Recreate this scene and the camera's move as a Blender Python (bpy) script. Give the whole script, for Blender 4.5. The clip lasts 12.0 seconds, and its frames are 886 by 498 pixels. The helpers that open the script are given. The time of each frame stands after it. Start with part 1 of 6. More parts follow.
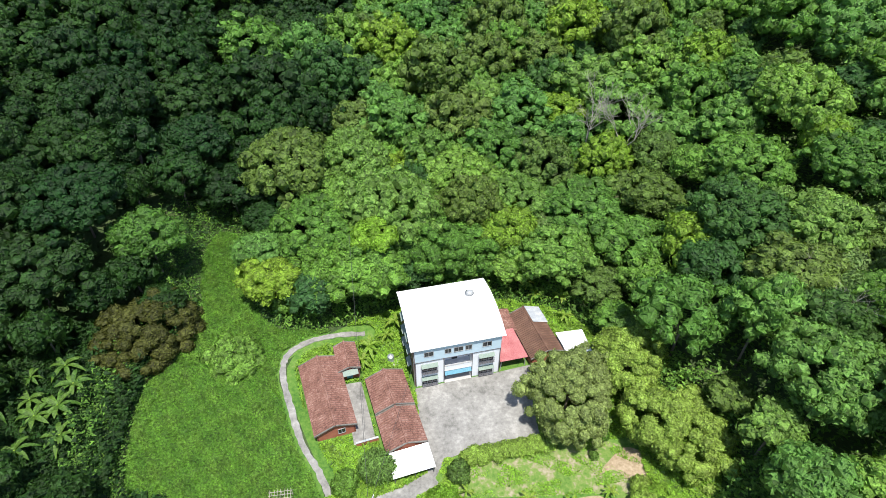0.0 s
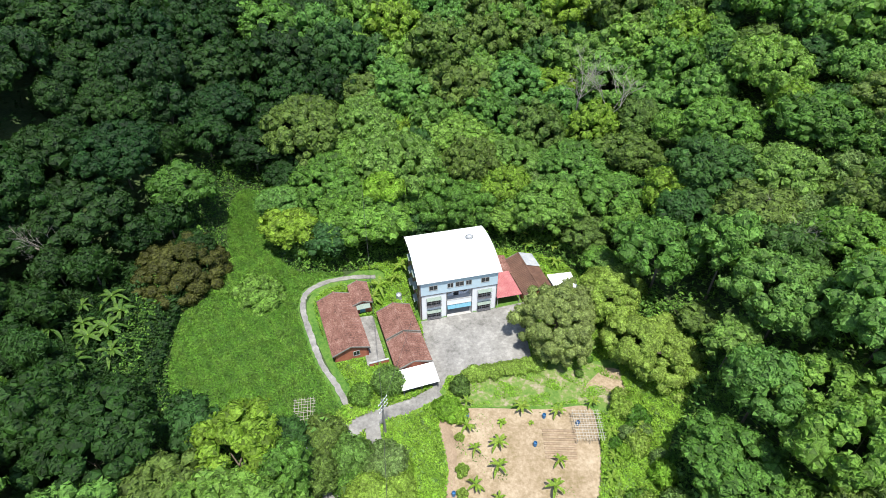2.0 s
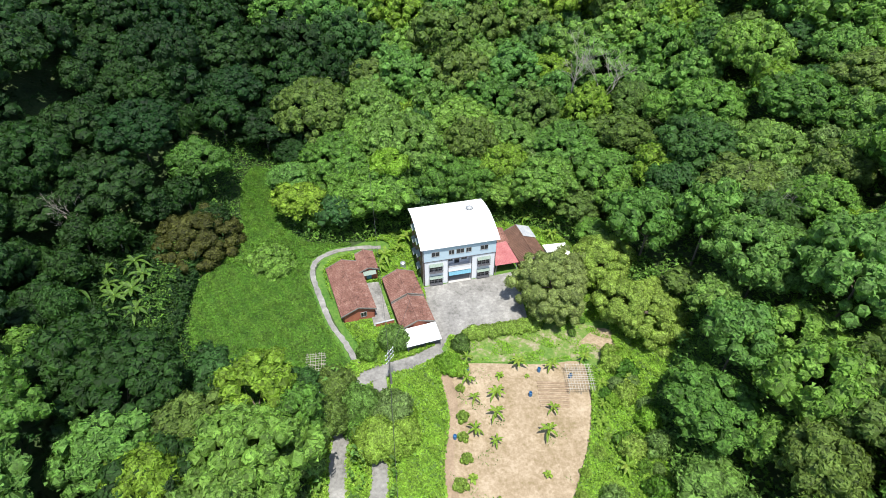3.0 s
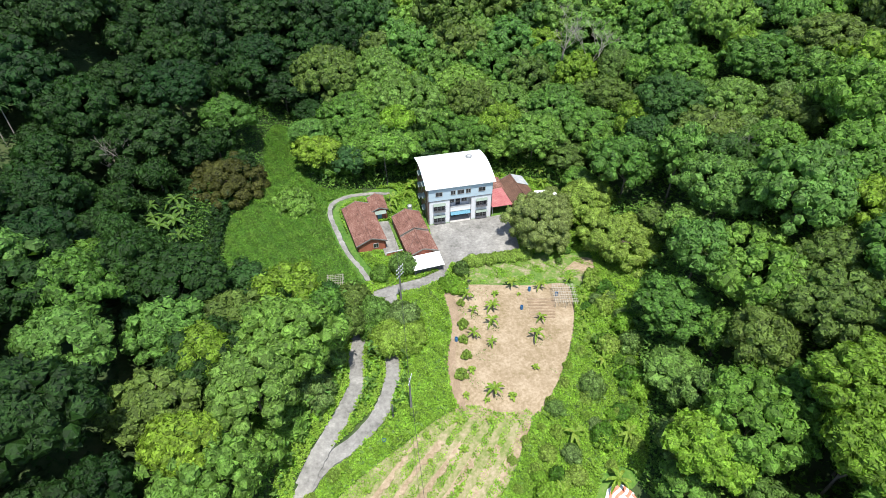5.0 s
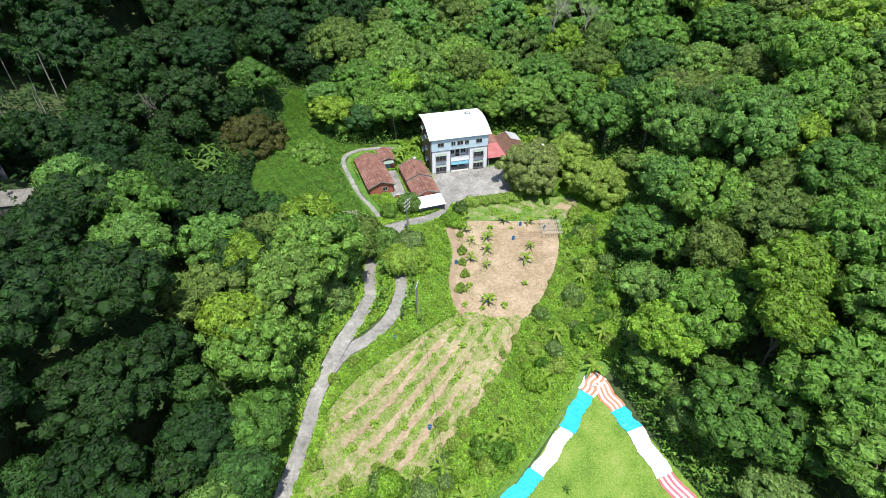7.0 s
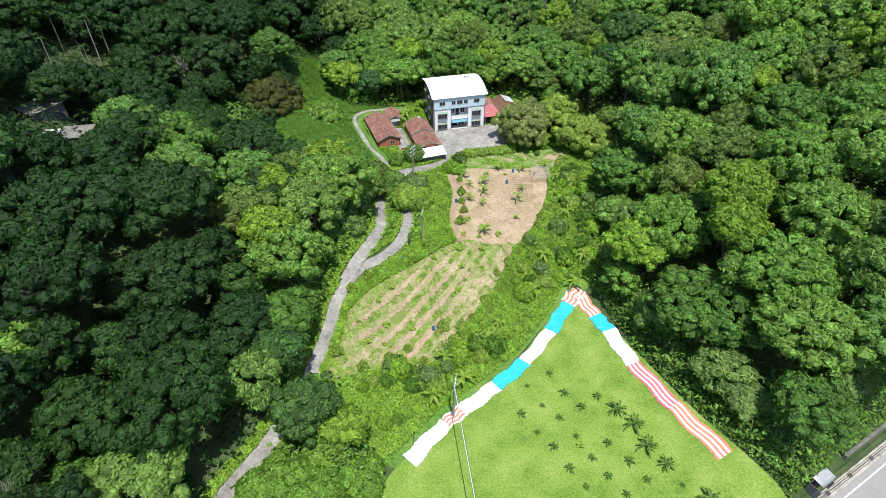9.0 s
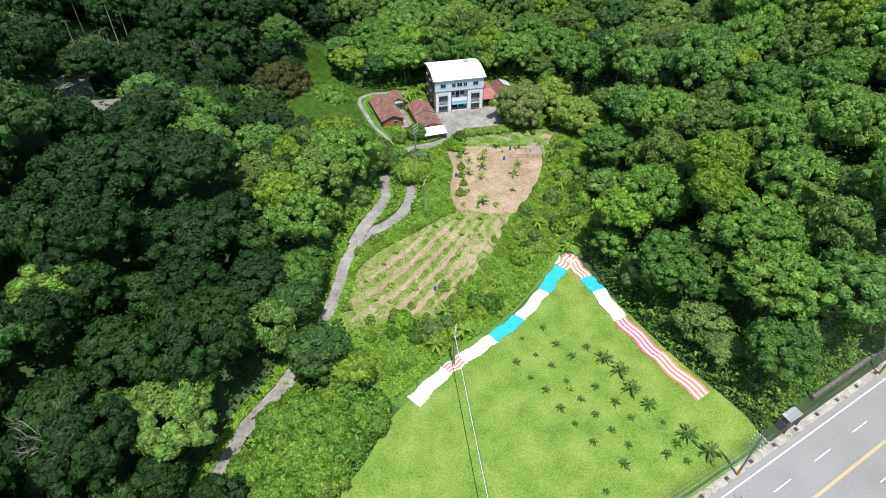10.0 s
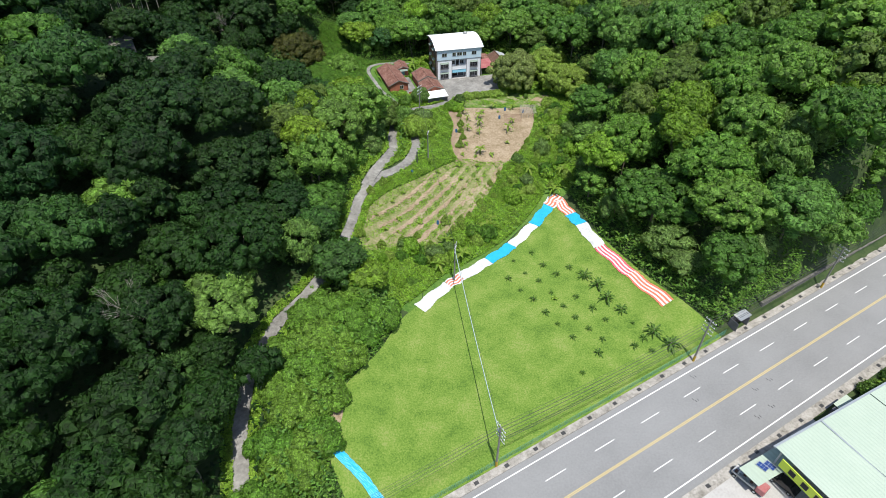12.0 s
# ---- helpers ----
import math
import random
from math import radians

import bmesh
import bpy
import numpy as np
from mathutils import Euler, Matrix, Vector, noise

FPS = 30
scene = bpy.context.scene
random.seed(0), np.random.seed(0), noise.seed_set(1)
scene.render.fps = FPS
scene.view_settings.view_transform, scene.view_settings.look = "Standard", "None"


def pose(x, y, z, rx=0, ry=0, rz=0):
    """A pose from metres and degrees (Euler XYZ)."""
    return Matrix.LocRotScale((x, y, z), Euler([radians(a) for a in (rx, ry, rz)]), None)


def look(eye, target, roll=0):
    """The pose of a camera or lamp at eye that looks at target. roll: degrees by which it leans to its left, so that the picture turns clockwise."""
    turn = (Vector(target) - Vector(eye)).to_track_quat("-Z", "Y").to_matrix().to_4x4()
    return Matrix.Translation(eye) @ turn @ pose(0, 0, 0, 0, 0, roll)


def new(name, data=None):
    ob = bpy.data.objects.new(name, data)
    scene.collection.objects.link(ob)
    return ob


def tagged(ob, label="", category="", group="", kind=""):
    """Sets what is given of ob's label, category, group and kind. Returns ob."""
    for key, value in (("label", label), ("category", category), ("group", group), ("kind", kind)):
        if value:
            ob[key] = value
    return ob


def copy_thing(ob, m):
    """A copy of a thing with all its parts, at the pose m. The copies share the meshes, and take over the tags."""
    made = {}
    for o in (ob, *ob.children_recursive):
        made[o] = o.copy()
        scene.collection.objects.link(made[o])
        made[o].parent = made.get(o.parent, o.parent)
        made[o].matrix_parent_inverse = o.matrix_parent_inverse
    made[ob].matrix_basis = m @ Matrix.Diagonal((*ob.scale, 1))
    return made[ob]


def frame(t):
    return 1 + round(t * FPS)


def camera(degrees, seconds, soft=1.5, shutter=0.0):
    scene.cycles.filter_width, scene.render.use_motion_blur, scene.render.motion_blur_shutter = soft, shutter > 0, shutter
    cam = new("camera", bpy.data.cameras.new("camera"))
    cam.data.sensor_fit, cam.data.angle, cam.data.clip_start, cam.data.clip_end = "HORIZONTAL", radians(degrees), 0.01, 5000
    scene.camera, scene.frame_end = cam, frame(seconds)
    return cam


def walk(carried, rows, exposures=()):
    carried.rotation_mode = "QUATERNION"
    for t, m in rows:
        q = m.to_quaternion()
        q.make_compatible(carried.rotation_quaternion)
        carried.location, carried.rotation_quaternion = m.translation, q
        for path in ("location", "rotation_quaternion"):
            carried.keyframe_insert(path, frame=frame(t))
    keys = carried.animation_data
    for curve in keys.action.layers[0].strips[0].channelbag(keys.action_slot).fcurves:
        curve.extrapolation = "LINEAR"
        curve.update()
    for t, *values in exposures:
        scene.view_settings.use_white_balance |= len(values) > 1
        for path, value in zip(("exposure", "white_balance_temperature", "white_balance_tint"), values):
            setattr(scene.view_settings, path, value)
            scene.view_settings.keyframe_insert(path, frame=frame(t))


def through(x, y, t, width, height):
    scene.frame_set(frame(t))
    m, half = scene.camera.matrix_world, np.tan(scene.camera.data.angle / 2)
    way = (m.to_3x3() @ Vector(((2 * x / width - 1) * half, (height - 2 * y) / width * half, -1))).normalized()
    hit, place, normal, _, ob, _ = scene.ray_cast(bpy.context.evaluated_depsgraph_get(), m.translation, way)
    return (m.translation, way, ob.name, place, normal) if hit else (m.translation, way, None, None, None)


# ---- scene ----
import itertools

# ---------------------------------------------------------------- camera
cam = camera(75.0, 12.0, soft=0.6)
PITCH = 90 - 40.84
ROWS = [
    (0.0, 0.0, 0.0, 84.4), (0.5, -0.11, -3.41, 84.5), (1.0, -0.22, -7.0, 84.56), (1.5, -0.36, -10.88, 84.58), (2.0, -0.52, -15.03, 84.58),
    (2.5, -0.68, -19.41, 84.57), (3.0, -0.83, -24.0, 84.55), (5.0, -1.38, -43.36, 84.47), (5.5, -1.47, -48.4, 84.47), (6.0, -1.55, -53.54, 84.5),
    (6.5, -1.62, -58.74, 84.52), (7.0, -1.71, -63.98, 84.53), (9.0, -2.07, -85.3, 84.46), (9.5, -2.17, -90.7, 84.47), (10.0, -2.28, -96.12, 84.47),
    (10.5, -2.38, -101.55, 84.46), (11.0, -2.48, -106.99, 84.44), (11.5, -2.58, -112.47, 84.41), (12.0, -2.68, -117.97, 84.4),
]
walk(cam, [(t, pose(x, y, z, PITCH, 0, 0)) for t, x, y, z in ROWS], [(0.0, 0.72), (5.5, 0.63), (9.5, 0.51), (12.0, 0.21)])

# ---------------------------------------------------------------- light
SUN_TO = Vector((0.08, -0.32, 1.0)).normalized()
world = bpy.data.worlds.new("sky")
scene.world = world
world.use_nodes = True
wn = world.node_tree
sky = wn.nodes.new("ShaderNodeTexSky")
sky.sky_type, sky.sun_disc = "NISHITA", False
sky.sun_elevation = math.asin(SUN_TO.z)
sky.sun_rotation = math.atan2(SUN_TO.x, SUN_TO.y)
wn.nodes["Background"].inputs["Strength"].default_value = 0.15
wn.links.new(sky.outputs[0], wn.nodes["Background"].inputs["Color"])
sun = new("sun", bpy.data.lights.new("sun", "SUN"))
sun.data.energy, sun.data.angle, sun.data.color = 4.9, radians(0.53), (1.0, 0.965, 0.9)
sun.matrix_world = look((0, 0, 200), Vector((0, 0, 200)) - SUN_TO * 10)

# ---------------------------------------------------------------- materials
def node(nt, kind, ins=None, **props):
    n = nt.nodes.new(kind)
    for key, value in props.items():
        setattr(n, key, value)
    for key, value in (ins or {}).items():
        if isinstance(value, bpy.types.NodeSocket):
            nt.links.new(value, n.inputs[key])
        else:
            n.inputs[key].default_value = value
    return n


def ramp(nt, fac, stops):
    n = nt.nodes.new("ShaderNodeValToRGB")
    while len(n.color_ramp.elements) < len(stops):
        n.color_ramp.elements.new(0.5)
    for e, (p, c) in zip(n.color_ramp.elements, stops):
        e.position, e.color = p, (*c, 1)
    nt.links.new(fac, n.inputs[0])
    return n.outputs[0]


def mix(nt, fac, a, b, mode="MIX"):
    n = nt.nodes.new("ShaderNodeMix")
    n.data_type, n.blend_type = "RGBA", mode
    for sock, v in ((n.inputs[0], fac), (n.inputs[6], a), (n.inputs[7], b)):
        if isinstance(v, bpy.types.NodeSocket):
            nt.links.new(v, sock)
        elif isinstance(v, (int, float)):
            sock.default_value = v
        else:
            sock.default_value = (*v, 1)
    return n.outputs[2]


def math_node(nt, op, a, b=0.0, clamp=False):
    n = nt.nodes.new("ShaderNodeMath")
    n.operation, n.use_clamp = op, clamp
    for sock, v in zip(n.inputs, (a, b)):
        if isinstance(v, bpy.types.NodeSocket):
            nt.links.new(v, sock)
        else:
            sock.default_value = v
    return n.outputs[0]


def coords(nt, scale=(1, 1, 1), rot=(0, 0, 0), space="Object"):
    tc = nt.nodes.new("ShaderNodeTexCoord")
    return node(nt, "ShaderNodeMapping", {"Vector": tc.outputs[space], "Scale": scale, "Rotation": rot}).outputs[0]


def noise_tex(nt, vec, scale, detail=4.0, rough=0.55):
    return node(nt, "ShaderNodeTexNoise", {"Vector": vec, "Scale": scale, "Detail": detail, "Roughness": rough}).outputs[0]


def surface(name, stops, scale=1.0, fine=12.0, rough=0.8, metal=0.0, bump=0.15, vary=0.0, space="Object", fine_amount=0.5, spec=0.4, contrast=1.0):
    """Colour from two scales of noise through a ramp, with bump; vary: brightness change from object to object."""
    m = bpy.data.materials.new(name)
    m.use_nodes = True
    nt = m.node_tree
    b = nt.nodes["Principled BSDF"]
    vec = coords(nt, space=space)
    big, small = noise_tex(nt, vec, scale), noise_tex(nt, vec, fine, 5.0, 0.65)
    fac = math_node(nt, "ADD", math_node(nt, "MULTIPLY", big, 1 - fine_amount), math_node(nt, "MULTIPLY", small, fine_amount))
    fac = node(nt, "ShaderNodeMapRange", {"Value": fac, "From Min": 0.5 - 0.2 / contrast, "From Max": 0.5 + 0.2 / contrast}).outputs[0]
    col = ramp(nt, fac, [(i / max(1, len(stops) - 1), c) for i, c in enumerate(stops)])
    if vary:
        rnd = nt.nodes.new("ShaderNodeObjectInfo").outputs["Random"]
        k = node(nt, "ShaderNodeMapRange", {"Value": rnd, "To Min": 1 - vary, "To Max": 1 + vary}).outputs[0]
        col = mix(nt, 1.0, col, node(nt, "ShaderNodeCombineColor", {"Red": k, "Green": k, "Blue": k}).outputs[0], "MULTIPLY")
    nt.links.new(col, b.inputs["Base Color"])
    b.inputs["Roughness"].default_value, b.inputs["Metallic"].default_value = rough, metal
    b.inputs["Specular IOR Level"].default_value = spec
    if bump:
        bn = node(nt, "ShaderNodeBump", {"Height": small, "Strength": bump, "Distance": 0.05})
        nt.links.new(bn.outputs[0], b.inputs["Normal"])
    return m


def leaf_material(name, stops, through=0.43, leaf_vary=0.5, rough=0.45):
    """Foliage: hue by plant (attribute plus object), brightness leaf by leaf, with some light coming through."""
    m = bpy.data.materials.new(name)
    m.use_nodes = True
    nt = m.node_tree
    b, out = nt.nodes["Principled BSDF"], nt.nodes["Material Output"]
    rnd = nt.nodes.new("ShaderNodeObjectInfo").outputs["Random"]
    attr = node(nt, "ShaderNodeAttribute", attribute_name="tint").outputs["Fac"]
    fac = math_node(nt, "FRACT", math_node(nt, "ADD", rnd, attr))
    col = ramp(nt, fac, [(i / max(1, len(stops) - 1), c) for i, c in enumerate(stops)])
    isl = nt.nodes.new("ShaderNodeNewGeometry").outputs["Random Per Island"]
    k = node(nt, "ShaderNodeMapRange", {"Value": isl, "To Min": 1 - leaf_vary, "To Max": 1 + leaf_vary}).outputs[0]
    patch = node(nt, "ShaderNodeMapRange", {"Value": noise_tex(nt, coords(nt), 0.5, 3.0), "From Min": 0.3, "From Max": 0.7, "To Min": 0.75, "To Max": 1.25}).outputs[0]
    grain = noise_tex(nt, coords(nt), 4.2, 3.0, 0.75)
    speck = node(nt, "ShaderNodeMapRange", {"Value": grain, "From Min": 0.32, "From Max": 0.68, "To Min": 0.55, "To Max": 1.45}).outputs[0]
    k = math_node(nt, "MULTIPLY", math_node(nt, "MULTIPLY", k, patch), speck)
    bn = node(nt, "ShaderNodeBump", {"Height": grain, "Strength": 0.7, "Distance": 0.3})
    nt.links.new(bn.outputs[0], b.inputs["Normal"])
    col = mix(nt, 1.0, col, node(nt, "ShaderNodeCombineColor", {"Red": k, "Green": k, "Blue": math_node(nt, "MULTIPLY", k, 0.9)}).outputs[0], "MULTIPLY")
    nt.links.new(col, b.inputs["Base Color"])
    b.inputs["Roughness"].default_value, b.inputs["Specular IOR Level"].default_value = rough, 0.35
    tr = node(nt, "ShaderNodeBsdfTranslucent", {"Color": mix(nt, 1.0, col, (1.0, 1.0, 0.45), "MULTIPLY")})
    ms = node(nt, "ShaderNodeMixShader", {0: through})
    nt.links.new(b.outputs[0], ms.inputs[1])
    nt.links.new(tr.outputs[0], ms.inputs[2])
    nt.links.new(ms.outputs[0], out.inputs["Surface"])
    return m


M = {}
M["ground"] = surface("forest_floor", [(0.018, 0.035, 0.01), (0.03, 0.055, 0.014), (0.045, 0.07, 0.02), (0.06, 0.075, 0.03)], 0.2, 1.5, 0.95, bump=0.6, contrast=1.5)
M["leaf_mid"] = leaf_material("leaf_mid", [(0.075, 0.175, 0.03), (0.115, 0.245, 0.04), (0.165, 0.3, 0.052), (0.1, 0.235, 0.052), (0.155, 0.275, 0.058), (0.085, 0.2, 0.035), (0.135, 0.275, 0.042)])
# Green foliage with the shade of a cloud painted into its colour.
M["leaf_shaded"] = leaf_material("leaf_shaded", [(0.014, 0.046, 0.008), (0.02, 0.064, 0.011), (0.028, 0.076, 0.013), (0.022, 0.06, 0.012), (0.016, 0.058, 0.013)])
M["leaf_deep"] = leaf_material("leaf_deep", [(0.036, 0.1, 0.024), (0.05, 0.13, 0.028), (0.062, 0.135, 0.03), (0.042, 0.115, 0.032)])
M["leaf_yellow"] = leaf_material("leaf_yellow", [(0.15, 0.27, 0.03), (0.2, 0.32, 0.035), (0.14, 0.26, 0.03)])
M["leaf_olive"] = leaf_material("leaf_olive", [(0.1, 0.175, 0.035), (0.125, 0.195, 0.042), (0.085, 0.16, 0.035)])
M["leaf_yard"] = leaf_material("leaf_yard", [(0.225, 0.295, 0.1), (0.24, 0.31, 0.105), (0.23, 0.31, 0.095)], 0.45, 0.4)
M["leaf_fruit"] = leaf_material("leaf_fruit", [(0.23, 0.36, 0.065), (0.27, 0.385, 0.08), (0.24, 0.38, 0.06)], 0.45, 0.4)
M["leaf_palm"] = leaf_material("leaf_palm", [(0.08, 0.18, 0.03), (0.11, 0.21, 0.035), (0.1, 0.2, 0.03)], 0.35, 0.3)
M["leaf_brown"] = leaf_material("leaf_brown", [(0.075, 0.085, 0.02), (0.095, 0.095, 0.024), (0.07, 0.09, 0.02)])
M["leaf_bamboo"] = leaf_material("leaf_bamboo", [(0.13, 0.25, 0.055), (0.17, 0.28, 0.08), (0.18, 0.28, 0.095), (0.14, 0.265, 0.06)], 0.45)
M["leaf_bright"] = leaf_material("leaf_bright", [(0.17, 0.34, 0.034), (0.21, 0.38, 0.042), (0.24, 0.39, 0.055)], 0.45, 0.35)
M["leaf_meadow"] = leaf_material("leaf_meadow", [(0.055, 0.15, 0.015), (0.08, 0.19, 0.02), (0.11, 0.22, 0.028)], 0.38)
M["leaf_lush"] = leaf_material("leaf_lush", [(0.11, 0.25, 0.035), (0.14, 0.285, 0.04), (0.17, 0.3, 0.045)], 0.42, 0.45)
M["leaf_banana"] = leaf_material("leaf_banana", [(0.19, 0.34, 0.035), (0.23, 0.37, 0.05), (0.27, 0.37, 0.06)], 0.42, 0.2, 0.4)
M["bark"] = surface("bark", [(0.08, 0.06, 0.045), (0.16, 0.13, 0.1), (0.22, 0.19, 0.15)], 2, 20, 0.95, bump=0.4)
M["bark_pale"] = surface("bark_pale", [(0.17, 0.15, 0.12), (0.27, 0.25, 0.215), (0.36, 0.34, 0.3)], 2, 20, 0.9, bump=0.3)
M["lawn"] = surface("lawn_grass", [(0.065, 0.13, 0.014), (0.105, 0.19, 0.022), (0.145, 0.225, 0.034), (0.2, 0.25, 0.065)], 0.22, 3.4, 0.95, bump=1.0, fine_amount=0.58, contrast=1.7)
M["meadow"] = surface("meadow_grass", [(0.03, 0.09, 0.01), (0.058, 0.135, 0.016), (0.085, 0.165, 0.024), (0.12, 0.185, 0.042)], 0.15, 1.5, 0.95, bump=1.0, fine_amount=0.6, contrast=1.6)
M["soil"] = surface("dry_soil", [(0.17, 0.135, 0.065), (0.235, 0.178, 0.11), (0.3, 0.235, 0.155), (0.37, 0.3, 0.21)], 0.25, 2.0, 0.95, bump=0.8, fine_amount=0.55, contrast=1.2)
M["asphalt"] = surface("road_asphalt", [(0.178, 0.18, 0.178), (0.21, 0.212, 0.21), (0.235, 0.237, 0.235)], 0.1, 3.0, 0.85, bump=0.1, contrast=1.3)
M["concrete"] = surface("old_concrete", [(0.115, 0.112, 0.102), (0.175, 0.17, 0.157), (0.225, 0.219, 0.203), (0.3, 0.293, 0.272)], 0.35, 1.6, 0.9, bump=0.2, contrast=1.4)
M["white_roof"] = surface("white_sheet_roof", [(0.78, 0.79, 0.79), (0.83, 0.84, 0.84)], 0.3, 4, 0.4, bump=0.05)
M["wall_white"] = surface("white_wall_tile", [(0.66, 0.68, 0.7), (0.74, 0.76, 0.78)], 0.5, 6, 0.6, bump=0.05)
M["tile_red"] = surface("clay_tile", [(0.07, 0.034, 0.027), (0.15, 0.07, 0.052), (0.21, 0.11, 0.085), (0.3, 0.19, 0.155)], 0.6, 3.4, 0.9, bump=0.5, fine_amount=0.65, contrast=1.4)
M["brick_red"] = surface("red_brick", [(0.22, 0.065, 0.04), (0.33, 0.11, 0.065), (0.4, 0.16, 0.1)], 0.8, 9.0, 0.9, bump=0.3)
M["brick_brown"] = surface("brown_wall_tile", [(0.12, 0.06, 0.045), (0.17, 0.085, 0.065), (0.2, 0.11, 0.085)], 0.6, 9.0, 0.6, bump=0.15)
M["blue_panel"] = surface("pale_blue_panel", [(0.42, 0.55, 0.62), (0.5, 0.62, 0.69)], 0.5, 6, 0.5, bump=0.04)
M["dark_trim"] = surface("dark_grey_trim", [(0.07, 0.07, 0.08), (0.13, 0.13, 0.14)], 1.0, 10, 0.6, bump=0.05)
M["glass"] = surface("dark_window_glass", [(0.012, 0.014, 0.016), (0.03, 0.034, 0.036)], 0.8, 3, 0.12, bump=0.0, spec=0.6)
M["frame_metal"] = surface("grey_metal", [(0.3, 0.31, 0.31), (0.42, 0.43, 0.43)], 1.0, 9, 0.45, 0.3, bump=0.03)
M["awning"] = surface("pale_green_awning", [(0.15, 0.2, 0.165), (0.23, 0.28, 0.24)], 0.9, 7, 0.6, bump=0.05)
M["blue_band"] = surface("blue_awning", [(0.12, 0.3, 0.4), (0.18, 0.38, 0.47)], 1.0, 6, 0.5, bump=0.05)
M["red_sheet"] = surface("red_painted_sheet", [(0.27, 0.07, 0.075), (0.36, 0.13, 0.13), (0.4, 0.2, 0.19)], 0.5, 4, 0.5, bump=0.08)
M["rust_sheet"] = surface("rusty_sheet", [(0.06, 0.032, 0.024), (0.115, 0.06, 0.04), (0.17, 0.1, 0.07)], 0.6, 4, 0.8, bump=0.2)
M["grey_sheet"] = surface("grey_fibre_sheet", [(0.22, 0.24, 0.26), (0.32, 0.34, 0.36), (0.5, 0.48, 0.4)], 0.7, 4, 0.7, bump=0.1)
M["stone"] = surface("grey_stone", [(0.07, 0.07, 0.06), (0.13, 0.125, 0.11), (0.2, 0.19, 0.17)], 0.8, 4, 0.9, bump=0.5, contrast=1.3)
M["kerb"] = surface("pale_kerb_concrete", [(0.16, 0.148, 0.125), (0.29, 0.272, 0.24), (0.4, 0.38, 0.345)], 0.5, 2.5, 0.9, bump=0.3, contrast=1.5)
M["grate"] = surface("dark_iron_grate", [(0.03, 0.03, 0.03), (0.08, 0.08, 0.08)], 2, 14, 0.7, 0.4, bump=0.2)
M["paint_white"] = surface("worn_white_paint", [(0.55, 0.55, 0.54), (0.7, 0.7, 0.69), (0.78, 0.78, 0.77)], 0.7, 9, 0.7, bump=0.05)
M["paint_yellow"] = surface("worn_yellow_paint", [(0.5, 0.38, 0.12), (0.62, 0.48, 0.18)], 0.7, 9, 0.7, bump=0.05)
M["pole_concrete"] = surface("pole_concrete", [(0.14, 0.135, 0.13), (0.22, 0.215, 0.2)], 1.0, 9, 0.85, bump=0.1)
M["pole_yellow"] = surface("yellow_black_guard", [(0.25, 0.16, 0.02), (0.5, 0.33, 0.03)], 3.0, 9, 0.7, bump=0.05)
M["steel"] = surface("galvanised_steel", [(0.32, 0.35, 0.37), (0.44, 0.48, 0.5)], 1.0, 9, 0.45, 0.5, bump=0.03)
M["cable"] = surface("black_cable", [(0.03, 0.03, 0.03), (0.06, 0.06, 0.06)], 1.0, 5, 0.6, bump=0.0)
M["cable_pale"] = surface("pale_cable_sleeve", [(0.36, 0.46, 0.45), (0.48, 0.56, 0.55)], 1.0, 5, 0.6, bump=0.0)
M["ceramic"] = surface("white_ceramic", [(0.7, 0.7, 0.69), (0.8, 0.8, 0.79)], 1.0, 5, 0.25, bump=0.0)
M["fence_green"] = surface("green_wire_mesh", [(0.05, 0.2, 0.15), (0.09, 0.27, 0.2)], 1.0, 9, 0.5, bump=0.0)
M["tarp_white"] = surface("white_tarpaulin", [(0.42, 0.43, 0.43), (0.52, 0.53, 0.53), (0.6, 0.6, 0.6)], 0.6, 2, 0.6, bump=0.4, contrast=1.4)
M["tarp_red"] = surface("red_tarpaulin", [(0.5, 0.12, 0.07), (0.6, 0.2, 0.12)], 0.5, 3, 0.5, bump=0.3)
M["tarp_crimson"] = surface("crimson_tarpaulin", [(0.5, 0.06, 0.09), (0.58, 0.14, 0.17)], 0.5, 3, 0.5, bump=0.3)
M["tarp_blue"] = surface("blue_tarpaulin", [(0.015, 0.3, 0.55), (0.03, 0.42, 0.66)], 0.5, 3, 0.4, bump=0.3)
M["plastic_blue"] = surface("blue_plastic", [(0.02, 0.1, 0.24), (0.04, 0.15, 0.32)], 1.0, 6, 0.4, bump=0.02)
M["bamboo_pole"] = surface("weathered_bamboo", [(0.3, 0.27, 0.22), (0.45, 0.42, 0.36)], 2.0, 12, 0.8, bump=0.1)
M["mint_roof"] = surface("mint_sheet_roof", [(0.34, 0.415, 0.335), (0.395, 0.465, 0.38)], 0.2, 3, 0.55, bump=0.05)
M["apron"] = surface("pale_concrete_apron", [(0.28, 0.27, 0.25), (0.38, 0.37, 0.35), (0.45, 0.44, 0.42)], 0.3, 3, 0.9, bump=0.1)
M["solar"] = surface("solar_cell", [(0.015, 0.04, 0.16), (0.025, 0.06, 0.22)], 1.0, 8, 0.15, bump=0.0, spec=0.6)
M["car_black"] = surface("black_car_paint", [(0.012, 0.012, 0.014), (0.02, 0.02, 0.022)], 1.0, 8, 0.15, bump=0.0, spec=0.6)
M["rubber"] = surface("black_rubber", [(0.015, 0.015, 0.015), (0.03, 0.03, 0.03)], 2.0, 12, 0.9, bump=0.1)
M["sign_lime"] = surface("lime_sign_board", [(0.45, 0.58, 0.04), (0.55, 0.66, 0.07)], 0.5, 5, 0.5, bump=0.0)
